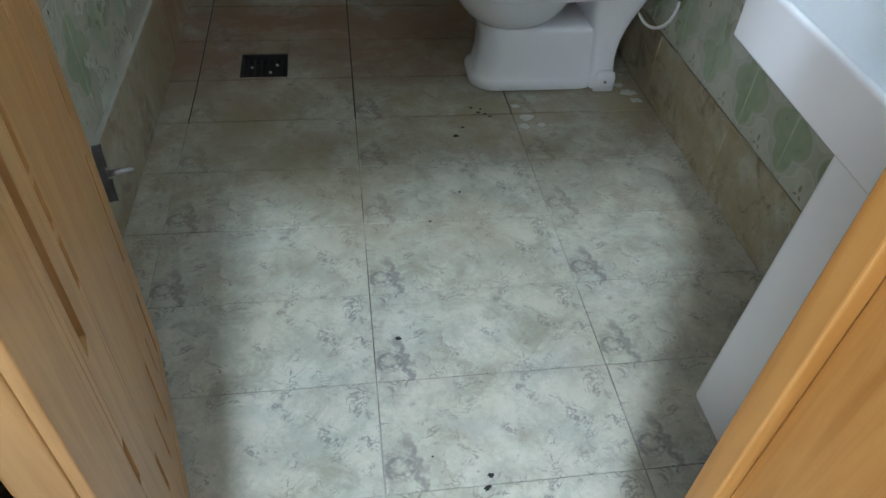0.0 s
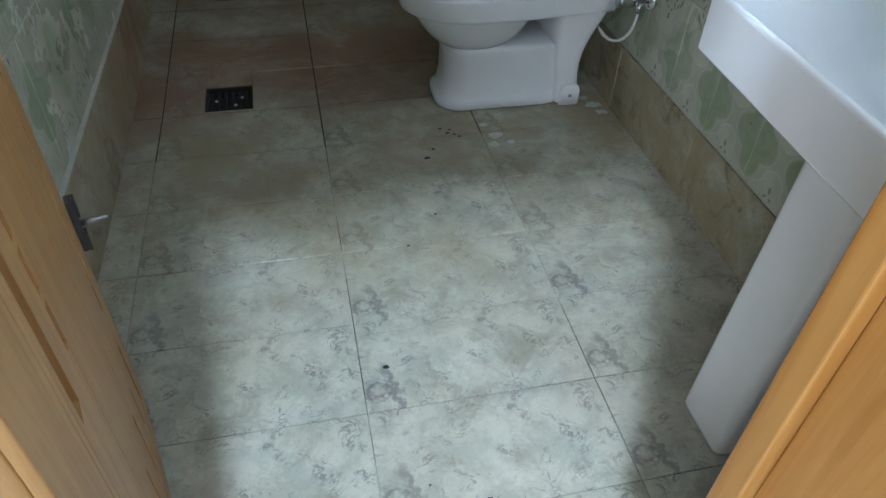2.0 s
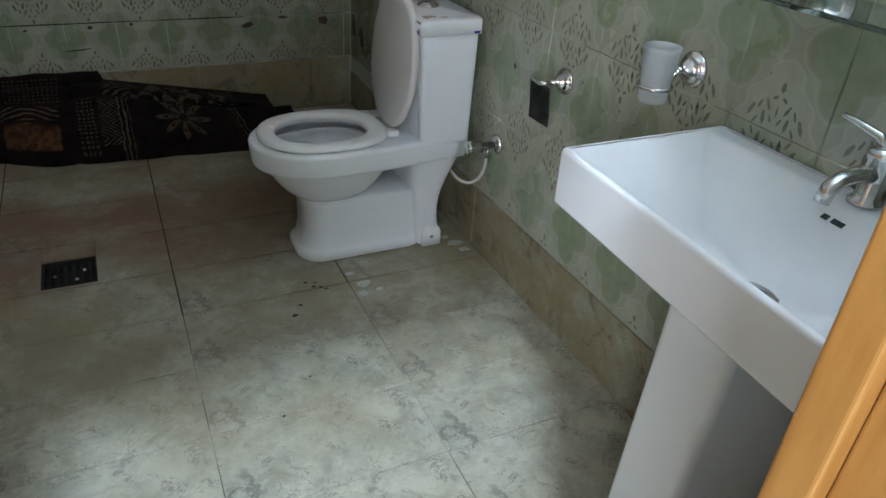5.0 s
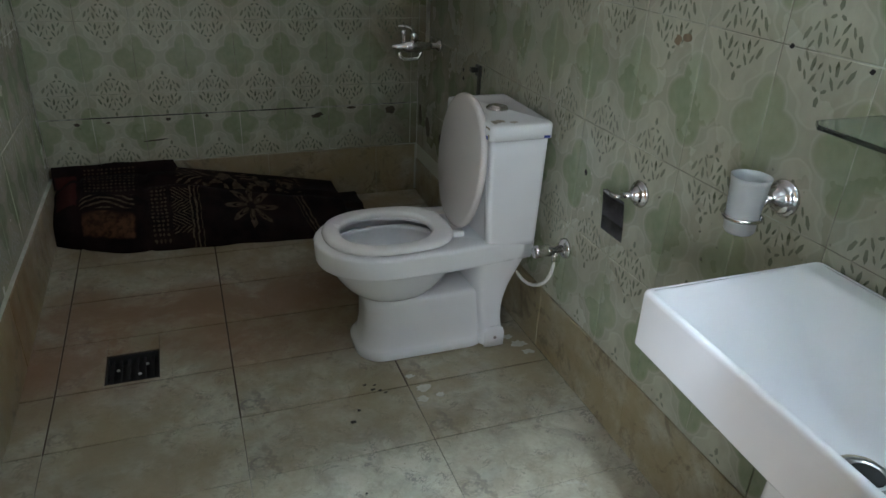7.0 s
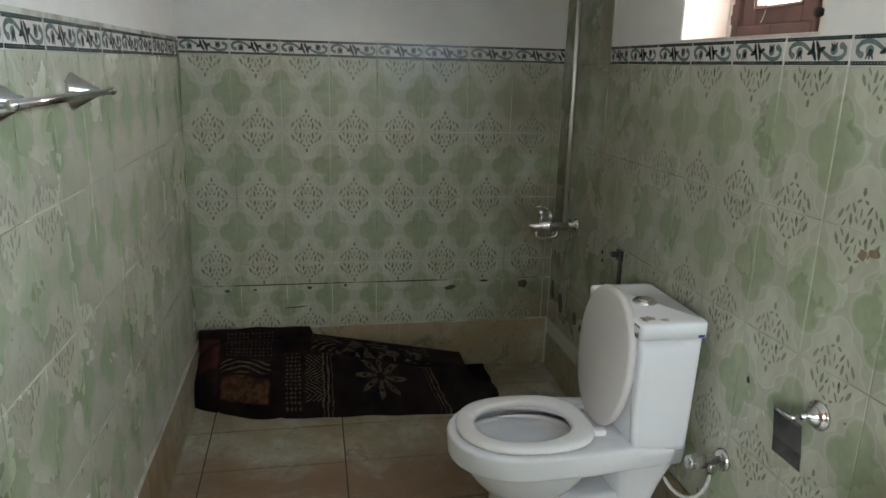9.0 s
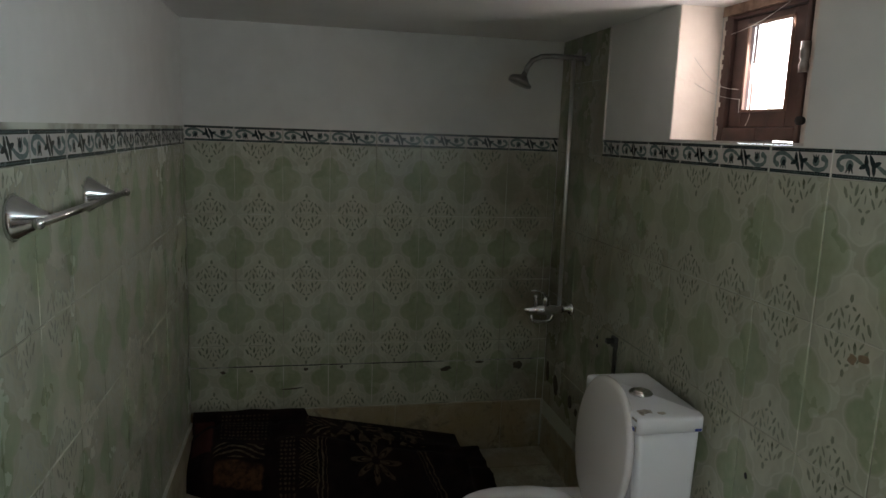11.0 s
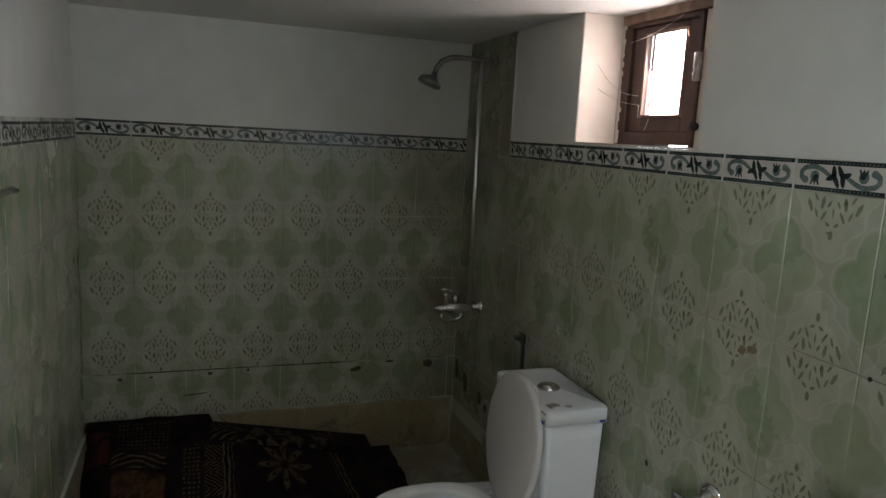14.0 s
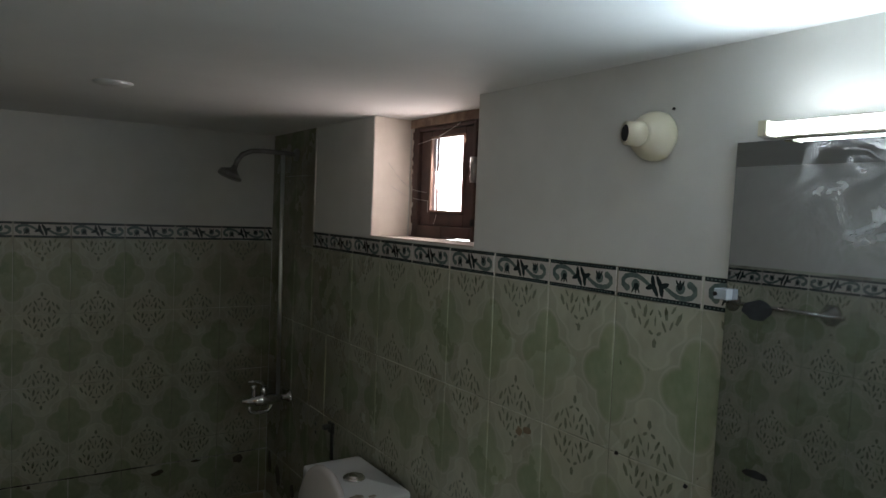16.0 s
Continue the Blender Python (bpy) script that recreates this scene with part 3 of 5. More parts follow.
part("window_frame", wbox((FX - 0.005, FX + 0.06, -1.035, -0.985, WZ0, 1.9575), (FX - 0.005, FX + 0.06, -1.381, -1.365, WZ0, 1.9575), (FX - 0.005, FX + 0.06, -1.365, -1.20, WZ0 + 0.011, 1.6145), (FX - 0.005, FX + 0.06, -1.20, -1.035, WZ0 + 0.0045, 1.6145),
     (FX - 0.005, FX + 0.06, -1.365, -1.035, 1.9445, 1.9575)), M_FRAME, window, "rough dark brown outer frame", bevel=0.004)
sash = part("sash", wbox((FX + 0.008, FX + 0.045, -1.103, -1.037, 1.615, 1.943), (FX + 0.008, FX + 0.045, -1.362, -1.307, 1.615, 1.943), (FX + 0.008, FX + 0.045, -1.307, -1.103, 1.615, 1.661),
            (FX + 0.008, FX + 0.045, -1.307, -1.103, 1.922, 1.943)), M_FRAME, window, "dark brown sash", bevel=0.004)
part("pane_bead", wbox((FX + 0.003, FX + 0.012, -1.110, -1.103, 1.661, 1.922), (FX + 0.003, FX + 0.012, -1.307, -1.300, 1.661, 1.922), (FX + 0.003, FX + 0.012, -1.300, -1.110, 1.661, 1.668),
     (FX + 0.003, FX + 0.012, -1.300, -1.110, 1.915, 1.922)), mat_simple("brown_bead", (0.16, 0.085, 0.055), (0.24, 0.14, 0.10), 30, 0.5), sash)
pane = part("pane", wbox((FX + 0.024, FX + 0.028, -1.300, -1.110, 1.668, 1.915)), mat_glass("window_glass", 0.0, (0.95, 0.95, 0.95)), window)
pane.visible_shadow = False
part("latch", turned([(0.0, -0.03), (0.012, -0.03), (0.014, -0.01), (0.009, 0.0), (0.013, 0.008), (0.013, 0.05)], 12, "z", (FX - 0.006 - off.x, -1.378 - off.y, 1.79 - off.z)), M_DULL, window, "small turned metal latch", True)
part("infill", wbox((FX + 0.004, FX + 0.05, WY0, -1.383, WZ0 + 0.0065, 1.957)), M_REVEAL, window, "rough cream plaster beside the frame")
part("hinge_knob", turned([(0.0, -0.012), (0.011, -0.010), (0.013, 0.0), (0.010, 0.008), (0.0, 0.010)], 14, "x", (FX - 0.012 - off.x, -1.398 - off.y, 1.632 - off.z), False, False), M_BLACK, window, "dark round hinge knob", True)
smear_b = bmesh.new()
rg = random.Random(12)
for i in range(26):
    z_ = 1.575 + 0.37 * i / 25
    w_ = rg.uniform(0.004, 0.014) * (1.6 if i < 8 else 1.0)
    add_box(smear_b, FX - 0.0075 - off.x, FX - 0.0045 - off.x, -0.990 - w_ - off.y, -0.989 - off.y, z_ - off.z, z_ + 0.0152 - off.z)
part("plaster_smear", smear_b, M_REVEAL, window, "ragged plaster edge along the frame")
part("lintel", wbox((FX - 0.012, FX + 0.07, WY0, WY1, 1.958, 1.9875)), mat_simple("rough_brown_lintel", (0.085, 0.045, 0.03), (0.40, 0.29, 0.21), 16, 0.8, 0, 0.4), window, "rough plaster-smeared lintel")
part("reveal", wbox((R0 + 0.002, FX - 0.012, WY1 - 0.004, WY1 - 0.0005, WZ0 + 0.004, 1.9875), (R0 + 0.002, FX - 0.012, WY0 + 0.0005, WY0 + 0.004, WZ0 + 0.004, 1.9875)), M_REVEAL, window, "cream plastered side of the reveal")
part("window_sill", wbox((R0 - 0.002, FX - 0.004, WY0 + 0.001, WY1 - 0.001, WZ0 + 0.0005, WZ0 + 0.006)), mat_simple("dusty_sill", (0.40, 0.36, 0.31), (0.55, 0.50, 0.45), 20, 0.8, 0, 0.4), window, "dusty plaster sill")
web = bmesh.new()
for a, b, sag in (((1.60, -0.992, 1.83), (1.70, -1.09, 1.73), 0.03), ((1.61, -0.992, 1.75), (1.70, -1.10, 1.70), 0.012), ((1.69, -1.04, 1.90), (1.69, -1.30, 1.955), 0.01), ((1.70, -1.10, 1.70), (1.698, -1.105, 1.66), 0.0), ((1.70, -1.16, 1.655), (1.698, -1.145, 1.62), 0.004)):
    a, b = Vector(a) - off, Vector(b) - off
    tube([a.lerp(b, i / 8) - Vector((0, 0, sag * math.sin(math.pi * i / 8))) for i in range(9)], 0.0008, 4, web)
part("cobweb", web, M_WEB, window, "dusty cobweb threads")
tagged(part("backdrop", boxes((2.6, 2.62, -2.6, 0.4, 1.0, 3.2)), M_OUTSIDE), "overexposed bright sky outside the window", "sky", "", "structure")

# ---- door frame and open door ----
frame_ob = tagged(new("door_frame"), "varnished yellow pine door frame with a rebate", "door frame", "", "structure")
part("jamb", boxes((0.801, 0.865, -3.25, -3.134, 0, 1.965), (0.787, 0.865, -3.134, -3.104, 0, 1.965)), M_WOOD, frame_ob, bevel=0.003)
part("jamb", boxes((0.165, 0.197, -3.25, -3.134, 0, 1.965), (0.165, 0.210, -3.134, -3.104, 0, 1.965)), M_WOOD, frame_ob, bevel=0.003)
part("head", boxes((0.197, 0.801, -3.25, -3.134, 1.93, 1.965), (0.210, 0.787, -3.134, -3.104, 1.92, 1.965)), M_WOOD, frame_ob, bevel=0.003)
part("casing", boxes((0.868, 0.93, -3.262, -3.241, 0, 2.0), (0.10, 0.162, -3.262, -3.241, 0, 2.0), (0.10, 0.93, -3.262, -3.241, 2.001, 2.06)), M_WOOD, frame_ob, "flat pine casing", bevel=0.004)

DL, DH, DT = 0.79, 1.90, 0.036
door = thing("door", "open varnished yellow pine panel door with herringbone slats", "door")
door.matrix_world = Matrix.Translation((0.043, -2.352, 0.012)) @ Euler((0, 0, math.atan2(-0.352, 0.105))).to_matrix().to_4x4()
# local x runs from the free edge to the hinge, the seen face looks to +y
part("leaf", boxes((0, DL, -DT, 0, 0, DH)), M_DOOR, door, bevel=0.003)
for x0, x1, z0, z1 in ((0.0, 0.062, 0.0, DH), (0.680, DL, 0.0, DH), (0.062, 0.680, 0.0, 0.07), (0.062, 0.680, DH - 0.08, DH)):
    part("rail", boxes((x0, x1, 0.0, 0.010, z0, z1)), M_DOOR, door, bevel=0.002)
part("groove_backing", boxes((0.062, 0.680, 0.0002, 0.0008, 0.07, DH - 0.08)), M_WOODDARK, door, "dark gaps between the boards")
# upright boards parted by short open grooves: (place, half width, spans of the open part), alike above and below
GROOVES = [(0.100, 0.0085, [(0.06, 0.24), (0.33, 0.56), (0.63, 0.93)]), (0.205, 0.0085, [(0.13, 0.235)]), (0.312, 0.0085, [(0.13, 0.29)]), (0.420, 0.0085, [(0.18, 0.295)]),
           (0.530, 0.0085, [(0.265, 0.355), (0.69, 0.755), (0.77, 0.823), (0.835, 0.93)]), (0.612, 0.016, [(0.685, 0.93)]), (0.652, 0.0085, [(0.50, 0.575)])]
edges = [0.0625] + [v_ for g in GROOVES for v_ in (g[0] - g[1], g[0] + g[1])] + [0.6795]
for i, (x0, x1) in enumerate(zip(edges[::2], edges[1::2])):
    part("board", boxes((x0, x1, 0.001, 0.0100 - 0.0005 * (i % 2), 0.072, DH - 0.082)), M_DOOR, door, bevel=0.0006)
for gx, hw, spans in GROOVES:
    spans = sorted(spans + [(1.90 - b, 1.90 - a) for a, b in spans])
    ends = [0.073] + [v_ for sp in spans for v_ in sp] + [DH - 0.083]
    for za, zb in zip(ends[::2], ends[1::2]):
        if zb - za > 0.004:
            part("filler_strip", boxes((gx - hw, gx + hw, 0.001, 0.0097, za, zb)), M_DOOR, door)
latch = part("latch_plate", boxes((-0.020, 0.002, 0.0102, 0.0215, 0.390, 0.500), (-0.0205, 0.003, 0.0215, 0.0265, 0.390, 0.425), (-0.0205, 0.003, 0.0215, 0.0265, 0.465, 0.500)), M_BOLT, door, "dark steel bolt body", bevel=0.001)
part("bolt_pin", turned([(0.0065, 0.0), (0.0065, 0.022), (0.0045, 0.024), (0.0055, 0.040), (0.002, 0.046)], 12, "y", (-0.010, 0.0215, 0.443)), M_DULL, latch, "small steel pin", True)


def rrect(x0, x1, y0, y1, z, r, k=6):
    out = []
    for cx, cy, a0 in ((x1 - r, y1 - r, 0), (x0 + r, y1 - r, 90), (x0 + r, y0 + r, 180), (x1 - r, y0 + r, 270)):
        for i in range(k + 1):
            a = radians(a0 + 90 * i / k)
            out.append((cx + r * math.cos(a), cy + r * math.sin(a), z))
    return out


# ---- toilet ----
TY = -1.205
toilet = thing("toilet", "white one-piece porcelain toilet with its lid raised", "toilet")
part("pedestal", loft([rrect(x0, 1.385, TY - w, TY + w, z, r, 8) for z, x0, w, r in ((0.0, 0.926, 0.124, 0.085), (0.004, 0.923, 0.127, 0.088), (0.024, 0.924, 0.126, 0.087), (0.034, 0.932, 0.119, 0.082), (0.044, 0.944, 0.109, 0.076),
     (0.10, 0.952, 0.105, 0.074), (0.17, 0.953, 0.105, 0.074), (0.200, 0.950, 0.108, 0.076), (0.212, 0.956, 0.103, 0.072), (0.216, 0.968, 0.092, 0.062))]), M_PORC, toilet, smooth=True)
part("bowl", loft([oval(0.965, 1.14, TY, 0.080, 0.198), oval(0.935, 1.18, TY, 0.108, 0.216), oval(0.895, 1.215, TY, 0.138, 0.246), oval(0.866, 1.245, TY, 0.156, 0.288), oval(0.846, 1.262, TY, 0.166, 0.322), oval(0.842, 1.268, TY, 0.170, 0.352),
     oval(0.852, 1.25, TY, 0.160, 0.372), oval(0.866, 1.218, TY, 0.140, 0.378), oval(0.870, 1.212, TY, 0.136, 0.366, p=2.2), oval(0.862, 1.222, TY, 0.144, 0.352, p=2.2), oval(0.868, 1.214, TY, 0.138, 0.325, p=2.2), oval(0.895, 1.195, TY, 0.116, 0.285, p=2.2), oval(0.955, 1.16, TY, 0.074, 0.228, p=2.2), oval(0.99, 1.12, TY, 0.045, 0.206, p=2.2)]),
     M_PORC, toilet, smooth=True, subsurf=1)
part("water", loft([oval(0.972, 1.145, TY, 0.060, 0.224), oval(0.970, 1.147, TY, 0.062, 0.227)]), mat_glass("water", 0.0, (0.92, 0.96, 0.97)), toilet, smooth=True)
# the straight deck that runs from the rim to the tank
def deck_ring(z, g):
    out = []
    for i in range(17):
        a = math.pi / 2 + math.pi * i / 16
        out.append((1.02 + (0.216 - g) * math.cos(a), TY + (0.1895 - g) * math.sin(a), z))
    return out + [(1.20, TY - 0.184 + g, z), (1.36, TY - 0.166 + g, z), (1.496 - g, TY - 0.155 + g, z), (1.496 - g, TY + 0.155 - g, z), (1.36, TY + 0.166 - g, z), (1.20, TY + 0.184 - g, z)]


def hole_ring(z):
    ring = deck_ring(z, 0.0)
    return [(1.037 + 0.170 * math.cos(a), TY + 0.138 * math.sin(a), z) for a in (math.atan2((y - TY) * 1.2, x - 1.05) for x, y, _ in ring)]


part("deck", loft([deck_ring(0.338, 0.024), deck_ring(0.3365, 0.010), deck_ring(0.3385, 0.0065), deck_ring(0.344, 0.0045), deck_ring(0.348, 0.004), deck_ring(0.400, 0.0), deck_ring(0.4065, 0.001), deck_ring(0.4115, 0.005), deck_ring(0.4135, 0.012), deck_ring(0.4138, 0.022), hole_ring(0.4138), hole_ring(0.400)], False, False), M_PORC, toilet, smooth=True)
# rear column that carries the tank, curved at the back
part("rear_column", loft([oval(x0, x1, TY, w, z, p=5.0) for z, x0, x1, w in ((0.0, 1.335, 1.438, 0.138), (0.006, 1.332, 1.441, 0.141), (0.05, 1.335, 1.436, 0.138), (0.065, 1.340, 1.425, 0.130), (0.15, 1.325, 1.420, 0.128), (0.22, 1.315, 1.437, 0.132),
     (0.29, 1.305, 1.470, 0.142), (0.34, 1.300, 1.490, 0.155), (0.362, 1.24, 1.495, 0.165), (0.40, 1.22, 1.497, 0.168), (0.412, 1.225, 1.495, 0.164))]), M_PORC, toilet, smooth=True, subsurf=1)
foot = part("foot_pad", loft([oval(1.352 + g, 1.426 - g, TY - 0.134, 0.010 - g * 0.4, z, p=3.5) for z, g in ((0.001, 0.0), (0.05, 0.0), (0.068, 0.006), (0.076, 0.018))]), M_PORC, toilet, smooth=True)
part("bolt_cap", turned([(0.006, 0.0), (0.006, -0.003), (0.004, -0.005)], 12, "y", (1.388, TY - 0.1445, 0.038)), M_DULL, foot, "grey bolt cap", True)
part("tank", loft([rrect(x0, 1.497, TY - w, TY + w, z, 0.016) for z, x0, w in ((0.395, 1.326, 0.160), (0.41, 1.324, 0.163), (0.50, 1.318, 0.168), (0.60, 1.313, 0.173), (0.70, 1.308, 0.177), (0.752, 1.306, 0.179))]), M_PORC, toilet, smooth=True)
for s_ in (-1, 1):
    part("tank_rib", loft([rrect(x0, x0 + 0.016, TY + s_ * 0.145 - 0.010, TY + s_ * 0.145 + 0.010, z, 0.005) for z, x0 in ((0.42, 1.322), (0.75, 1.301))]), M_PORC, toilet, smooth=True)
tlid = part("tank_lid", loft([rrect(x0, 1.503, TY - w, TY + w, z, 0.014) for z, x0, w in ((0.756, 1.302, 0.183), (0.757, 1.298, 0.187), (0.791, 1.298, 0.187), (0.7995, 1.3005, 0.1845), (0.802, 1.308, 0.177), (0.8022, 1.330, 0.155))]), M_PORC, toilet, "chipped white tank lid", True)
btn = part("flush_button", turned([(0.036, 0.0), (0.036, 0.004), (0.031, 0.009), (0.029, 0.0095), (0.027, 0.007), (0.026, 0.011), (0.015, 0.014), (0.0, 0.0145)], 24, "z", (1.398, TY, 0.802), cap1=False), M_CHROME, tlid, "round chrome dual flush button", True)
part("button_split", boxes((1.404, 1.406, TY - 0.020, TY + 0.020, 0.8155, 0.8165)), M_DULL, btn)
M_TORN = mat_simple("torn_paper", (0.16, 0.135, 0.10), (0.42, 0.39, 0.34), 90, 0.9)


def torn(x, y, rx, ry, seed):
    rg = random.Random(seed)
    ring = [(x + rx * rg.uniform(0.55, 1.15) * math.cos(a), y + ry * rg.uniform(0.55, 1.15) * math.sin(a)) for a in (2 * math.pi * i / 13 for i in range(13))]
    part("label_remnant", loft([[(p, q, h) for p, q in ring] for h in (0.8023, 0.8028)]), M_TORN, tlid, "torn paper label remnant")


torn(1.345, TY - 0.135, 0.026, 0.018, 3)
torn(1.385, TY - 0.152, 0.014, 0.012, 5)
torn(1.325, TY - 0.150, 0.010, 0.014, 8)
for ya, yb, za, zb in ((-0.178, -0.148, 0.790, 0.7965), (-0.135, -0.120, 0.776, 0.789), (-0.176, -0.166, 0.760, 0.776)):
    part("glue_stain", boxes((1.2970, 1.2976, TY + ya, TY + yb, za, zb)), M_TORN, tlid, "brown glue stain")
part("sticker", boxes((1.472, 1.492, TY - 0.1884, TY - 0.1876, 0.759, 0.767)), M_BLUE, tlid, "small blue sticker")
part("sticker", boxes((1.2968, 1.2975, TY - 0.168, TY - 0.15, 0.759, 0.769)), M_BLUE, tlid, "small blue sticker")


def ring_solid(xf, xr, w, hole, z0, z1):
    hx0, hx1, hw = hole
    rows = [(hx0, hx1, hw, z0, 0.0)] + [(xf + g, xr - g, w - g, z, 0.5) for g, z in ((0.006, z0), (0.001, z0 + 0.003), (0.0, z0 + 0.008), (0.001, z1 - 0.009), (0.005, z1 - 0.003), (0.012, z1), (0.022, z1 + 0.001))]
    rows += [(hx0 - g, hx1 + g, hw + g, z, 0.0) for g, z in ((0.012, z1), (0.005, z1 - 0.003), (0.001, z1 - 0.009), (0.0, z0 + 0.004), (0.0, z0))]
    return loft([oval(a, b, TY, c, z, k=40, blunt=q) for a, b, c, z, q in rows], False, False)


part("seat", ring_solid(0.832, 1.248, 0.172, (0.890, 1.185, 0.118), 0.4160, 0.4350), M_SEAT, toilet, smooth=True)
# raised lid: an egg-shaped shallow shell that leans back on the tank
lid_rings = []
for s, d in ((0.0, 0.010), (0.93, 0.010), (0.985, 0.006), (1.0, 0.0), (1.0, -0.008), (0.985, -0.013), (0.8, -0.017), (0.0, -0.019)):
    ring = []
    for i in range(32):
        a = 2 * math.pi * i / 32
        c, t = math.cos(a), math.sin(a)
        h = 0.232 + 0.215 * math.copysign(abs(c) ** 0.9, c) * max(s, 0.02)
        ww = 0.182 * max(s, 0.02) * math.copysign(abs(t) ** 0.88, t) * (1 - 0.10 * (c < 0) * abs(c))
        lean = 1.262 + 0.085 * h
        ring.append((lean - d, TY + ww, 0.405 + h))
    lid_rings.append(ring)
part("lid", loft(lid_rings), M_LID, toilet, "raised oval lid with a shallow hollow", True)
for s_ in (-1, 1):
    part("hinge", boxes((1.235, 1.275, TY + s_ * 0.075 - 0.015, TY + s_ * 0.075 + 0.015, 0.411, 0.432)), M_SEAT, toilet, bevel=0.006)

# ---- water valve of the toilet ----
valve = thing("angle_valve", "chrome angle valve with white hose on the wall", "valve")
part("flange", turned([(0.033, 0.0), (0.033, -0.006), (0.024, -0.014), (0.012, -0.016)], 24, "x", (RIGHT, -1.49, 0.430)), M_CHROME, valve, smooth=True)
part("body", turned([(0.012, -0.014), (0.012, -0.055), (0.019, -0.056), (0.020, -0.105), (0.017, -0.11), (0.0, -0.11)], 20, "x", (RIGHT, -1.49, 0.430), cap1=False), M_CHROME, valve, smooth=True)
part("outlet", turned([(0.009, 0.0), (0.009, -0.03)], 12, "z", (RIGHT - 0.035, -1.49, 0.421)), M_CHROME, valve, smooth=True)
hose = [(RIGHT - 0.035, -1.49, 0.392), (RIGHT - 0.036, -1.487, 0.345), (RIGHT - 0.045, -1.465, 0.295), (RIGHT - 0.062, -1.42, 0.265), (RIGHT - 0.075, -1.37, 0.262), (RIGHT - 0.082, -1.33, 0.285)]
part("hose", tube(hose, 0.006, 10), M_HOSE, valve, "white flexible hose", True, 1)

# ---- wash basin and pedestal ----


SX0, SX1, SY0, SY1 = 1.148, 1.530, -2.960, -2.350
basin = thing("wash_basin", "white rectangular porcelain pedestal wash basin, water-stained at the drain", "wash basin")
def front_bow(ob, k=0.045):
    """The front edge runs out a little towards the doorway."""
    for v_ in ob.data.vertices:
        f_ = max(0.0, (1.45 - v_.co.x) / (1.45 - SX0))
        v_.co.x -= k * f_ * (SY1 - v_.co.y)
    return ob


XF, XB, YC, DEEP = SX0 + 0.013, 1.478, -2.705, 0.110


def basin_z(x, y):
    """A trough that falls gently from both ends, steep in front, with a plain sloping back."""
    e = max(0.0, 1.0 - abs(y - YC) / ((SY1 - 0.012 - YC) if y > YC else (YC - SY0 - 0.012)))
    floor_d = DEEP * (1 - (1 - e) ** 2.1)
    back_d = max(0.0, (XB - x) * 0.70)
    front_d = max(0.0, (x - XF) * 3.2)
    m_ = [floor_d, back_d, front_d]
    h_ = -math.log(sum(math.exp(-w_ / 0.004) for w_ in m_)) * 0.004 + math.log(3) * 0.004
    return 0.8197 - max(0.0, h_ - 0.0015)


bowl = part("bowl", loft([rrect(1.215, 1.50, -2.78, -2.53, 0.690, 0.03), rrect(1.170, 1.52, -2.93, -2.38, 0.702, 0.03), rrect(SX0 + 0.004, SX1 - 0.003, SY0 + 0.006, SY1 - 0.006, 0.712, 0.014),
     rrect(SX0, SX1, SY0, SY1, 0.717, 0.012), rrect(SX0, SX1, SY0, SY1, 0.719, 0.012), rrect(SX0, SX1, SY0, SY1, 0.812, 0.012), rrect(SX0 + 0.0015, SX1 - 0.003, SY0 + 0.0015, SY1 - 0.0015, 0.8175, 0.012),
     rrect(SX0 + 0.005, SX1 - 0.005, SY0 + 0.005, SY1 - 0.005, 0.820, 0.012), rrect(SX0 + 0.010, SX1 - 0.008, SY0 + 0.008, SY1 - 0.008, 0.8200, 0.008), rrect(SX0 + 0.012, SX1 - 0.010, SY0 + 0.010, SY1 - 0.010, 0.8194, 0.008)], True, False), M_PORC, basin, smooth=True)
front_bow(bowl)
bm = bmesh.new()
NX, NY = 44, 60
gv = [[bm.verts.new((x, y, basin_z(x, y))) for y in (SY0 + 0.008 + (SY1 - SY0 - 0.016) * j / NY for j in range(NY + 1))] for x in (SX0 + 0.011 + (SX1 - SX0 - 0.019) * i / NX for i in range(NX + 1))]
for i in range(NX):
    for j in range(NY):
        bm.faces.new((gv[i][j], gv[i + 1][j], gv[i + 1][j + 1], gv[i][j + 1]))
front_bow(part("bowl_hollow", bm, M_PORC, basin, "glossy sloping hollow of the basin", True))
part("pedestal", loft([rrect(x0, 1.50, yc - w, yc + w, z, 0.02) for z, x0, yc, w in ((0.0, 1.205, -2.668, 0.073), (0.01, 1.203, -2.668, 0.075), (0.30, 1.203, -2.680, 0.074), (0.55, 1.203, -2.690, 0.074), (0.66, 1.203, -2.694, 0.074), (0.704, 1.203, -2.695, 0.075))]), M_PORC, basin, smooth=True)
DRX, DRY = 1.276, -2.712
DRZ = basin_z(DRX, DRY)
drain = part("drain", turned([(0.036, 0.0), (0.036, 0.003), (0.028, 0.004), (0.024, -0.004), (0.012, -0.006), (0.011, 0.001), (0.0, 0.002)], 24, "z", (DRX, DRY, DRZ + 0.001), cap1=False), M_DULL, basin, "tarnished steel drain", True)
part("drain_hole", turned([(0.023, 0.0), (0.021, 0.0012), (0.0, 0.0015)], 24, "z", (DRX, DRY, DRZ + 0.0055), cap1=False), M_BLACK, drain, "dark drain opening")
part("drain_stain", turned([(0.030, 0.0), (0.040, 0.0006), (0.043, 0.0)], 24, "z", (DRX, DRY, DRZ + 0.0018), False, False), mat_simple("lime_stain", (0.22, 0.18, 0.12), (0.58, 0.55, 0.46), 60, 0.5), drain, "brown lime stain")
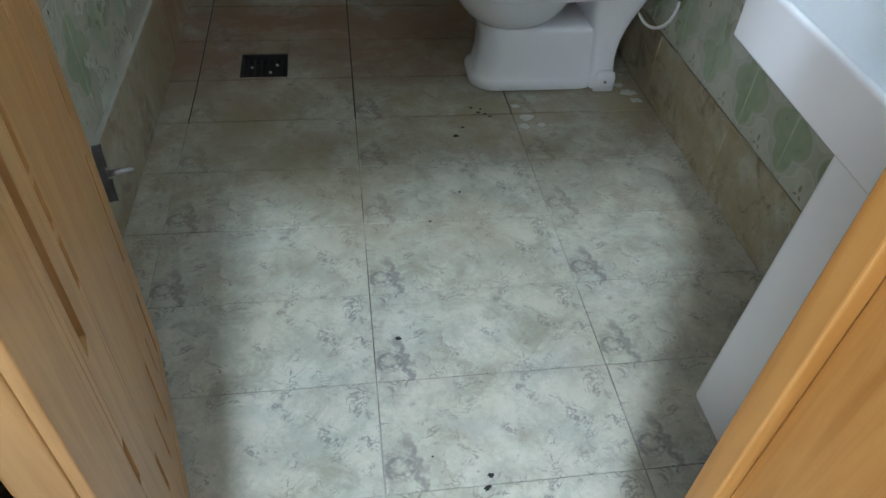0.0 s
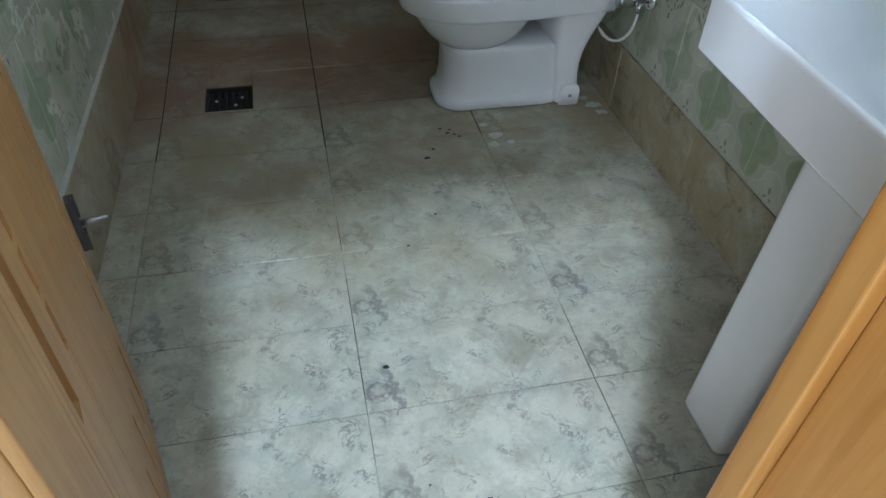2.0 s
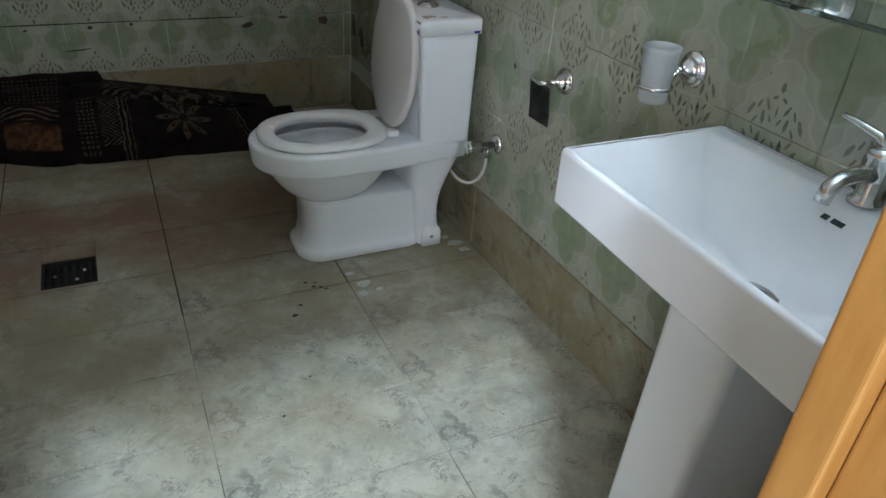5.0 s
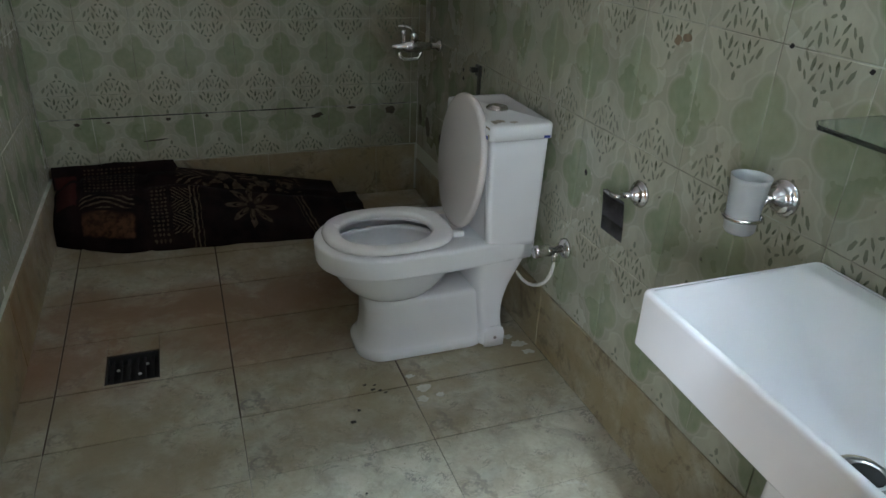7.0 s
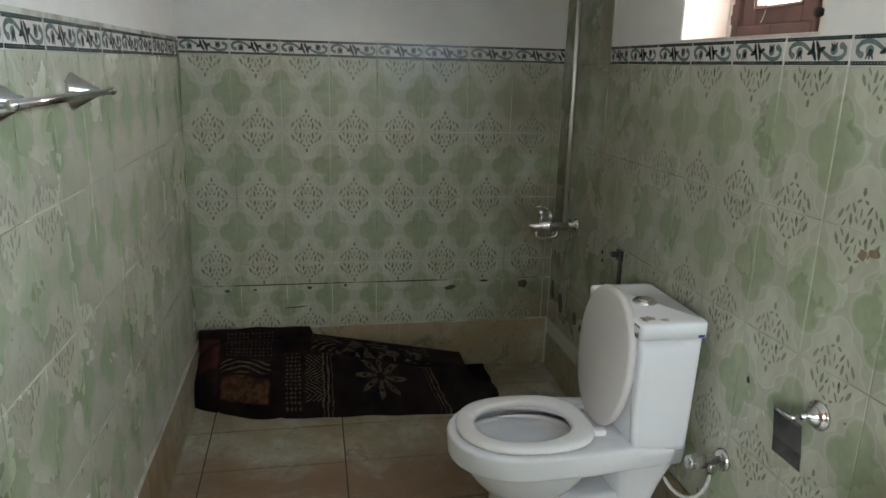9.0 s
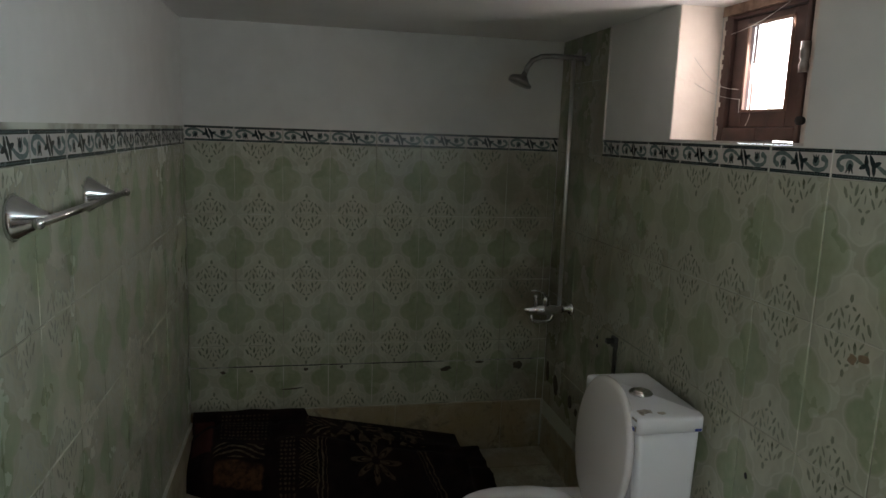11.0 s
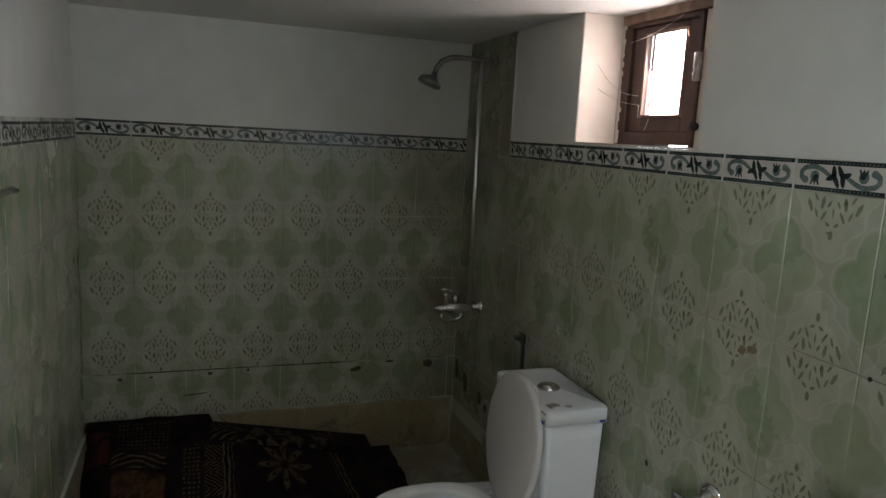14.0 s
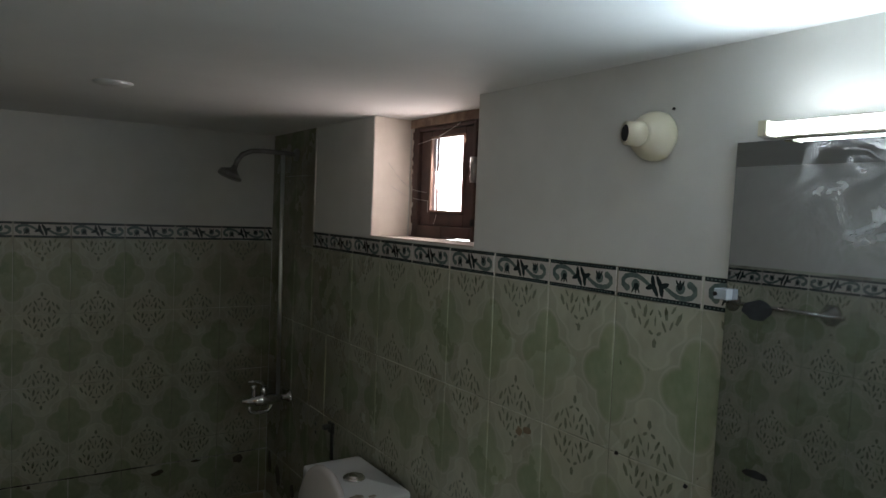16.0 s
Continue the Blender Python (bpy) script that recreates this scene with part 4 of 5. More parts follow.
for ya, yb, za in ((-2.676, -2.664, 0.0), (-2.704, -2.682, 0.0)):
    xm = 1.444
    part("printed_mark", loft([[(xm + dx, y, basin_z(xm, -2.69) + za + dx * 0.70 + h_) for dx, y in ((-0.004, ya), (0.004, ya), (0.004, yb), (-0.004, yb))] for h_ in (0.0006, 0.0012)]), M_BDARK, basin, "small dark printed mark")
faucet = thing("faucet", "chrome pillar tap on the wash basin's ledge", "faucet")
part("body", turned([(0.027, 0.0), (0.027, 0.006), (0.020, 0.012), (0.019, 0.07), (0.023, 0.078), (0.023, 0.088), (0.010, 0.094), (0.0, 0.095)], 24, "z", (1.494, -2.69, 0.820), cap1=False), M_CHROME, faucet, smooth=True)
part("spout", tube([(1.49, -2.69, 0.868), (1.455, -2.69, 0.876), (1.415, -2.69, 0.872), (1.395, -2.69, 0.86), (1.388, -2.69, 0.838)], [0.014, 0.014, 0.013, 0.013, 0.012], 14), M_CHROME, faucet, smooth=True)
part("lever", tube([(1.494, -2.69, 0.912), (1.494, -2.675, 0.925), (1.490, -2.63, 0.935), (1.488, -2.61, 0.937)], [0.010, 0.008, 0.006, 0.005], 12), M_CHROME, faucet, smooth=True)

# ---- bath fittings on the tiled walls ----
ROSE = [(0.036, 0.0), (0.037, -0.004), (0.034, -0.008), (0.031, -0.009), (0.030, -0.013), (0.025, -0.017), (0.022, -0.018), (0.020, -0.023), (0.012, -0.030), (0.008, -0.036), (0.008, -0.052)]


def rosette(parent, y, z, side=1, wall=RIGHT, s=1.0):
    return part("rosette", turned([(r * s, h * side * s) for r, h in ROSE], 28, "x", (wall, y, z)), M_CHROME, parent, "stepped round chrome rosette", True)


tumbler = thing("tumbler_holder", "frosted glass tumbler in a chrome wall holder", "tumbler holder")
rosette(tumbler, -2.235, 0.895)
part("ring", tube([(1.440 + 0.034 * math.cos(2 * math.pi * i / 24), -2.235 + 0.034 * math.sin(2 * math.pi * i / 24), 0.868) for i in range(25)], 0.004, 8), M_CHROME, tumbler, smooth=True)
part("arm", tube([(RIGHT - 0.045, -2.235, 0.895), (1.482, -2.235, 0.884), (1.474, -2.235, 0.868)], 0.006, 10), M_CHROME, tumbler, smooth=True)
part("glass", turned([(0.0, 0.002), (0.025, 0.0), (0.029, 0.006), (0.0305, 0.04), (0.035, 0.10), (0.037, 0.112), (0.035, 0.112), (0.032, 0.098), (0.028, 0.04), (0.025, 0.008), (0.0, 0.007)], 28, "z", (1.440, -2.235, 0.836), False, False), M_FROST, tumbler, "frosted drinking glass", True)

paper = thing("paper_holder", "chrome toilet paper holder with a hanging cover flap", "paper holder")
rosette(paper, -1.805, 0.735, s=0.95)
part("arm", tube([(1.49, -1.805, 0.735), (1.468, -1.805, 0.734), (1.462, -1.80, 0.733), (1.462, -1.76, 0.733)], 0.006, 10), M_CHROME, paper, smooth=True)
flap = bmesh.new()
loft([[(1.468 + dx, -1.832 + dy - 0.3 * (0.742 - z), z - 0.012) for dx, dy in ((0, 0), (0.0015, 0), (0.0015, 0.095), (0, 0.095))] for z, in ((0.742,), (0.735,), (0.68,), (0.645,))], bm=flap)
for v_ in flap.verts:
    v_.co.x -= 0.25 * max(0, 0.70 - v_.co.z) * 0.6 + 0.0
part("cover", flap, M_STEEL, paper, "thin bent chrome cover")

towel = thing("towel_bar", "chrome towel bar between two cone rosettes on the wall", "towel bar")
for yy in (-1.345, -1.77):
    part("rosette", turned([(0.040, 0.0), (0.042, 0.004), (0.036, 0.012), (0.024, 0.032), (0.013, 0.050), (0.010, 0.058)], 28, "x", (LEFT, yy, 1.398)), M_CHROME, towel, "cone-shaped chrome rosette", True)
part("bar", tube([(LEFT + 0.066, -1.84, 1.398), (LEFT + 0.066, -1.275, 1.398)], 0.008, 14), M_CHROME, towel, smooth=True)
for yy in (-1.842, -1.273):
    part("knob", turned([(0.0, -0.010), (0.008, -0.008), (0.0105, 0.0), (0.008, 0.008), (0.0, 0.010)], 16, "y", (LEFT + 0.066, yy, 1.398), False, False), M_CHROME, towel, smooth=True)

mirror = thing("mirror", "frameless rectangular wall mirror with smears", "mirror")
MT = -0.0145
part("mirror_pane", loft([[(x - MT * (z - 1.165) / 0.64, y, z) for y, z in ((-3.02, 1.165), (-2.405, 1.165), (-2.405, 1.805), (-3.02, 1.805))] for x in (1.5205, 1.5155)]), M_MIRROR, mirror)
for yy, zz in ((-2.405, 1.535), (-2.75, 1.160)):
    clip = part("clip", boxes((1.506, 1.534, yy - 0.012, yy + 0.014, zz - 0.010, zz + 0.010)), M_CLEAR, mirror, "small clear plastic clip", bevel=0.002)
    part("screw", turned([(0.004, 0.0), (0.004, -0.002), (0.0, -0.003)], 10, "x", (1.506, yy + 0.010, zz), cap1=False), M_BLACK, clip)

M_ROT = mat_simple("desilvered_black", (0.012, 0.014, 0.018), (0.030, 0.034, 0.040), 60, 0.5)
for yy, zz, ry, rz, sd in ((-2.466, 1.514, 0.030, 0.017, 4), (-2.485, 1.232, 0.024, 0.007, 9)):
    rg = random.Random(sd)
    ring = [(yy + ry * math.cos(a) * (k_ := rg.uniform(0.86, 1.1)), zz + rz * math.sin(a) * k_) for a in (2 * math.pi * i / 22 for i in range(22))]
    part("rot_spot", loft([[(x - MT * (z - 1.165) / 0.64, y, z) for y, z in ring] for x in (1.5153, 1.5149)]), M_ROT, mirror, "black desilvered patch")
shelf = thing("glass_shelf", "glass shelf on chrome rosette brackets below the mirror", "shelf")
part("glass", loft([[(x, y, z) for x, y in ((1.372, -2.945), (1.372, -2.40), (1.392, -2.378), (1.532, -2.378), (1.532, -2.965), (1.392, -2.965))] for z in (1.088, 1.096)]), M_GLASS, shelf, "greenish glass plate", bevel=0.0015)
for yy in (-2.50, -2.86):
    rosette(shelf, yy, 1.112, s=1.0)
    part("bracket", boxes((1.455, 1.497, yy - 0.008, yy + 0.008, 1.098, 1.116), (1.455, 1.497, yy - 0.008, yy + 0.008, 1.076, 1.086)), M_CHROME, shelf, bevel=0.002)

tube_light = thing("tube_light", "lit white fluorescent tube on a batten over the mirror", "lamp")
part("batten", boxes((1.508, 1.5405, -3.05, -2.475, 1.808, 1.832)), M_IVORY, tube_light, bevel=0.004)
part("tube", tube([(1.490, -3.03, 1.818), (1.490, -2.495, 1.818)], 0.011, 14), M_TUBE, tube_light, "glowing white tube", True)
for yy in (-3.045, -2.485):
    part("end_cap", boxes((1.474, 1.5075, yy - 0.008, yy + 0.008, 1.806, 1.832)), M_IVORY, tube_light, bevel=0.002)

holder = thing("lamp_holder", "ivory bakelite wall lamp holder with no bulb", "lamp holder")
part("base", turned([(0.0495, 0.0), (0.050, -0.010), (0.048, -0.022), (0.042, -0.035), (0.034, -0.044), (0.028, -0.049), (0.026, -0.051)], 32, "x", (R0, -2.217, 1.830)), M_IVORY, holder, smooth=True)
sock = part("socket", tube([(R0 - 0.038, -2.213, 1.832), (R0 - 0.054, -2.208, 1.832), (R0 - 0.074, -2.199, 1.832)], [0.028, 0.025, 0.0235], 24), M_IVORY, holder, smooth=True)
dz = Vector((-0.024, 0.010, 0.0)).normalized()
part("socket_hole", tube([Vector((R0 - 0.074, -2.199, 1.832)) - dz * 0.002, Vector((R0 - 0.074, -2.199, 1.832)) + dz * 0.0008], 0.0165, 20), M_BLACK, holder, "dark open socket")
part("screw", turned([(0.003, 0.0), (0.003, -0.003)], 8, "x", (R0, -2.255, 1.882)), M_BLACK, holder)

disc = thing("ceiling_plate", "small round white cover plate on the ceiling", "cover plate")
part("plate", turned([(0.052, 0.0), (0.052, -0.003), (0.046, -0.007), (0.0, -0.009)], 28, "z", (0.708, -1.006, CEIL), cap1=False), M_CEIL, disc, smooth=True)

# ---- shower ----
shower = thing("shower_set", "chrome shower mixer with riser pipe and overhead rose", "shower")
PY = -0.29
part("flange", turned([(0.030, 0.0), (0.031, -0.006), (0.022, -0.018), (0.014, -0.022), (0.014, -0.05)], 20, "x", (RIGHT, PY, 0.828)), M_CHROME, shower, smooth=True)
mixer = part("mixer_body", turned([(0.015, -0.045), (0.019, -0.047), (0.019, -0.075), (0.024, -0.085), (0.026, -0.12), (0.024, -0.155), (0.017, -0.165), (0.012, -0.19), (0.008, -0.215), (0.0, -0.217)], 20, "x", (RIGHT, PY, 0.828), cap1=False), M_CHROME, shower, smooth=True)
part("cartridge", turned([(0.018, 0.018), (0.018, 0.045), (0.014, 0.055), (0.0, 0.058)], 16, "z", (RIGHT - 0.12, PY, 0.828), cap1=False), M_CHROME, mixer, smooth=True)
part("lever", tube([(RIGHT - 0.12, PY, 0.882), (RIGHT - 0.135, PY, 0.905), (RIGHT - 0.165, PY, 0.912), (RIGHT - 0.19, PY, 0.910)], [0.009, 0.007, 0.006, 0.005], 10), M_CHROME, mixer, smooth=True)
part("diverter", turned([(0.010, 0.015), (0.010, 0.05), (0.013, 0.052), (0.013, 0.066), (0.0, 0.068)], 14, "z", (RIGHT - 0.165, PY, 0.828), cap1=False), M_CHROME, mixer, smooth=True)
part("spout", tube([(RIGHT - 0.085, PY, 0.815), (RIGHT - 0.088, PY, 0.790), (RIGHT - 0.10, PY, 0.777), (RIGHT - 0.13, PY, 0.774), (RIGHT - 0.165, PY, 0.775), (RIGHT - 0.180, PY, 0.785), (RIGHT - 0.182, PY, 0.805)], 0.0085, 10), M_CHROME, mixer, smooth=True)
part("riser", tube([(RIGHT - 0.058, PY, 0.84), (RIGHT - 0.064, PY, 1.885)], 0.0085, 12), M_PIPE, shower, smooth=True)
part("arm_flange", turned([(0.028, 0.0), (0.027, -0.008), (0.014, -0.014)], 20, "x", (RIGHT, PY, 1.885)), M_DULL, shower, smooth=True)
arm_pts = [(RIGHT, PY, 1.885), (RIGHT - 0.05, PY, 1.887), (RIGHT - 0.15, PY, 1.890), (RIGHT - 0.20, PY, 1.886), (RIGHT - 0.24, PY, 1.868), (RIGHT - 0.262, PY, 1.838), (RIGHT - 0.268, PY, 1.815)]
part("arm", tube(arm_pts, 0.0105, 12), M_DULL, shower, "bent pipe arm", True)
rose = part("shower_head", tube([(RIGHT - 0.268, PY, 1.822), (RIGHT - 0.272, PY, 1.806), (RIGHT - 0.285, PY, 1.786), (RIGHT - 0.287, PY, 1.782), (RIGHT - 0.291, PY, 1.772)], [0.010, 0.014, 0.046, 0.050, 0.049], 24), M_DULL, shower, "round grey shower rose", True)

M_DARKMETAL = mat_simple("blackened_metal", (0.03, 0.03, 0.028), (0.08, 0.08, 0.075), 40, 0.4, 0.6)
hook = thing("hand_spray_hook", "dark metal bidet spray holder on the tiled wall", "spray holder")
part("base", boxes((RIGHT - 0.012, RIGHT, -0.758, -0.715, 0.795, 0.838)), M_DARKMETAL, hook, bevel=0.004)
part("arm", boxes((RIGHT - 0.040, RIGHT - 0.012, -0.748, -0.725, 0.812, 0.830)), M_DARKMETAL, hook, bevel=0.004)
part("strip", boxes((RIGHT - 0.006, RIGHT - 0.0005, -0.752, -0.728, 0.690, 0.795)), M_DARKMETAL, hook, "hanging metal strip", bevel=0.001)

# ---- carpet bundle against the far wall ----
CX0, CX1 = -0.088, 1.215
NU, NV = 90, 26
bm = bmesh.new()
grid = []
for i in range(NU + 1):
    u = i / NU
    x = CX0 + (CX1 - CX0) * u
    top = 0.275 if x < 0.40 else 0.275 - 0.13 * (x - 0.40) / 0.70
    if x > 1.10:
        top = 0.135 - 0.055 * min(1, (x - 1.10) / 0.02)
    top -= 0.075 * max(0.0, (0.02 - x) / 0.108) ** 1.6
    front = -0.365 - 0.06 * min(1, max(0, (x - 0.2) / 0.9)) + 0.13 * max(0.0, (0.2 - x) / 0.29) ** 1.5
    front += 0.012 * noise.noise(Vector((x * 7, 5.0, 0.0)))
    row = []
    for j in range(NV + 1):
        v = j / NV
        a = v * math.pi / 2
        y = front + (-0.012 - front) * (1 - math.cos(a)) ** 0.8
        z0 = floor_z(x, y) - 0.002
        z = z0 + (top - z0) * math.sin(a) ** 0.62
        fold = 0.012 * math.sin(9 * v + 3 * u) * math.sin(math.pi * v) + 0.014 * (noise.noise(Vector((x * 4, v * 3, 0.3)))) * math.sin(math.pi * v)
        fold -= 0.022 * math.exp(-((v - 0.66 - 0.03 * math.sin(5 * u)) / 0.035) ** 2) * (u > 0.27)
        fold -= 0.016 * math.exp(-((u - 0.275) / 0.010) ** 2) + 0.018 * math.exp(-((u - 0.078) / 0.010) ** 2)
        fold += 0.010 * noise.noise(Vector((x * 11, v * 5, 7.0))) * math.sin(math.pi * v)
        edge = 0.010 * noise.noise(Vector((v * 14, 2.0, u * 3))) * (u > 0.97)
        row.append(bm.verts.new((x + edge, y - fold * 0.6, z + fold)))
    row.append(bm.verts.new((x, -0.006, max(0.066, top * 0.5))))
    row.append(bm.verts.new((x, -0.008, 0.066)))
    grid.append(row)
uvl = bm.loops.layers.uv.new("UVMap")
for i in range(NU):
    for j in range(NV + 2):
        f = bm.faces.new((grid[i][j], grid[i + 1][j], grid[i + 1][j + 1], grid[i][j + 1]))
        for lp, (a, b) in zip(f.loops, ((i, j), (i + 1, j), (i + 1, j + 1), (i, j + 1))):
            lp[uvl].uv = (a / NU, min(1, b / NV))
bm.faces.new(grid[0][::-1])
bm.faces.new(grid[-1])
bmesh.ops.recalc_face_normals(bm, faces=bm.faces)
carpet = thing("carpet_roll", "folded dark brown patterned carpet leaning on the wall", "carpet")
part("folded_body", bm, M_CARPET, carpet, "", True)
fold_rings = []
for i in range(25):
    x = CX0 + 0.004 + 0.50 * i / 24
    h = 0.318 + 0.006 * noise.noise(Vector((x * 9, 0.0, 4.0))) - (0.0 if x < 0.40 else min(0.05, (x - 0.40) * 6))
    yb = -0.014
    fold_rings.append([(x, yb - 0.052, h - 0.09), (x, yb - 0.044, h - 0.03), (x, yb - 0.030, h - 0.004), (x, yb - 0.014, h), (x, yb - 0.001, h - 0.012), (x, yb, h - 0.09)])
fb = loft(fold_rings)
uvf = fb.loops.layers.uv.new("UVMap")
for f in fb.faces:
    for lp in f.loops:
        lp[uvf].uv = ((lp.vert.co.x - CX0) / (CX1 - CX0), 0.55 + (lp.vert.co.z - 0.2) * 3)
part("back_fold", fb, M_CARPET, carpet, "back fold that stands against the wall", True)

# ---- drain in the floor and small debris ----
fd = thing("floor_drain", "black open square floor drain pit", "drain")
DX0, DX1, DY0, DY1 = 0.140, 0.300, -1.198, -1.050
part("pit", boxes((DX0, DX1, DY0, DY1, -0.05, -0.03)), M_BLACK, fd)
part("pit_wall", boxes((DX0, DX0 + 0.006, DY0, DY1, -0.03, -0.001), (DX1 - 0.006, DX1, DY0, DY1, -0.03, 0.0), (DX0 + 0.006, DX1 - 0.006, DY1 - 0.006, DY1, -0.03, 0.004), (DX0 + 0.006, DX1 - 0.006, DY0, DY0 + 0.006, -0.03, -0.001)), M_BLACK, fd)
gr = bmesh.new()
for i in range(6):
    add_box(gr, DX0 + 0.012 + i * 0.024, DX0 + 0.022 + i * 0.024, DY0 + 0.006, DY1 - 0.006, -0.018, -0.013)
part("grate", gr, M_BLACK, fd, "black clogged grate")
for px_, py_ in ((0.175, -1.115), (0.24, -1.15), (0.262, -1.10)):
    part("pebble", turned([(0.0, -0.004), (0.006, 0.0), (0.004, 0.004), (0.0, 0.005)], 7, "z", (px_, py_, -0.012), False, False), M_SPLASH, fd)


def chip(x, y, r, mat=M_BLACK, name="floor_chip", label="small black chip in the floor tile"):
    rng = random.Random(int(1000 * (x + 7 * y)))
    ring = [(x + r * (k := rng.uniform(0.55, 1.25)) * math.cos(a), y + 0.75 * r * k * math.sin(a)) for a in (2 * math.pi * i / 15 for i in range(15))]
    b = loft([[(p, q, floor_z(p, q) + h) for p, q in ring] for h in (0.0002, 0.0012)])
    return tagged(part(name, b, mat), label, "chip", "chips in the floor")


for x, y, r in ((0.578, -2.388, 0.0075), (0.831, -1.591, 0.009), (0.716, -2.767, 0.008), (0.728, -2.742, 0.007), (0.86, -1.545, 0.007), (0.742, -2.86, 0.004), (0.80, -1.87, 0.004), (0.70, -1.99, 0.005),
                (0.905, -1.43, 0.006), (0.925, -1.46, 0.007), (0.945, -1.47, 0.006), (0.935, -1.44, 0.005), (0.96, -1.485, 0.006), (0.62, -2.69, 0.003)):
    chip(x, y, r)
for x, y, r in ((1.055, -1.43, 0.016), (1.08, -1.50, 0.028), (1.06, -1.55, 0.020), (1.12, -1.545, 0.016), (1.475, -1.36, 0.03), (1.49, -1.41, 0.022), (1.46, -1.31, 0.02)):
    chip(x, y, r, M_SPLASH, "cement_splash", "dried white cement splash on the floor tile")


def wall_mark(name, label, x, y, z, r, rz, mat, thin=1.0):
    b = turned([(r, 0.0), (r * 0.9, 0.0016), (0.0, 0.002)], 10, "x", (0, 0, 0), cap1=False)
    for v_ in b.verts:
        v_.co.z *= rz
        v_.co.x *= -1 if x > 0.7 else 1
        v_.co += Vector((x, y, z)) + Vector((0, 0.25 * r * math.sin(9 * v_.co.z / r), 0))
    return tagged(part(name, b, mat), label, "wall mark", "marks on the tiles")


wall_mark("drill_hole", "small dark drilled hole in the tile", RIGHT, -2.335, 1.155, 0.005, 1.0, M_BLACK)
wall_mark("drill_hole", "small dark drilled hole in the tile", RIGHT, -2.16, 1.165, 0.005, 1.0, M_BLACK)
wall_mark("drill_hole", "small dark drilled hole in the tile", RIGHT, -0.573, 0.785, 0.008, 1.0, M_BLACK)
wall_mark("drill_hole", "small dark drilled hole in the tile", RIGHT, -0.577, 0.752, 0.008, 1.0, M_BLACK)
wall_mark("drill_hole", "small dark drilled hole in the tile", RIGHT, -1.545, 0.70, 0.006, 1.6, M_BLACK)
wall_mark("tile_patch", "pale cement patch on the tiled wall", LEFT, -1.53, 0.685, 0.030, 1.8, mat_simple("cement_patch", (0.26, 0.26, 0.20), (0.38, 0.38, 0.31), 40, 0.9, 0, 0.4))
smear_mat = mat_simple("brown_smear", (0.10, 0.065, 0.035), (0.20, 0.15, 0.09), 50, 0.7)
for y, z, r, s in ((-1.84, 1.12, 0.012, 1.0), (-1.87, 1.13, 0.016, 0.6)):
    wall_mark("smear", "brown glue smear on the tile", RIGHT, y, z, r, s, smear_mat)

grime_mat = mat_simple("dark_grime", (0.025, 0.02, 0.014), (0.07, 0.055, 0.035), 50, 0.8)
for y, z, r, q in ((-0.05, 0.46, 0.020, 2.6), (-0.16, 0.43, 0.030, 1.6), (-0.34, 0.42, 0.022, 1.4), (-0.41, 0.40, 0.016, 1.1)):
    wall_mark("grime_blotch", "dark mould blotch on the tiles", RIGHT, y, z, r, q, grime_mat)


def back_mark(x, z, r, q, tilt):
    b = turned([(r, 0.0), (r * 0.9, -0.0012), (0.0, -0.0016)], 11, "y", (0, 0, 0), cap1=False)
    rg = random.Random(int(x * 991))
    for v_ in b.verts:
        k = rg.uniform(0.6, 1.15)
        v_.co = Vector((v_.co.x * k * q, v_.co.y, v_.co.z * k + tilt * v_.co.x))
        v_.co += Vector((x, 0.0, z))
    return tagged(part("grime_blotch", b, grime_mat), "dark mould blotch on the tiles", "wall mark", "marks on the tiles")


for x, z, r, q, tl in ((1.398, 0.478, 0.022, 1.2, 0.0), (1.045, 0.470, 0.012, 2.6, 0.4), (0.56, 0.497, 0.008, 1.0, 0.0), (0.40, 0.490, 0.008, 1.6, 0.0), (0.04, 0.485, 0.008, 1.8, 0.0), (0.34, 0.40, 0.0035, 16.0, 0.9), (1.21, 0.499, 0.006, 4.0, 0.0), (0.16, 0.487, 0.005, 2.0, 0.1)):
    back_mark(x, z, r, q, tl)

# ---- tiles: one shared mesh a size ----
PETALS = [(0, 0.081, 0.017, 0.0056, 90), (0.011, 0.061, 0.012, 0.0036, 150), (0.021, 0.044, 0.022, 0.0034, 62), (0, 0.036, 0.020, 0.0022, 90), (0.026, 0.018, 0.024, 0.0046, 82),
          (0.057, 0.025, 0.025, 0.0048, 116), (0.044, 0.0085, 0.017, 0.0030, 122), (0.010, 0.020, 0.014, 0.0028, 62), (0.040, 0.040, 0.018, 0.0030, 112)]
cache = {}


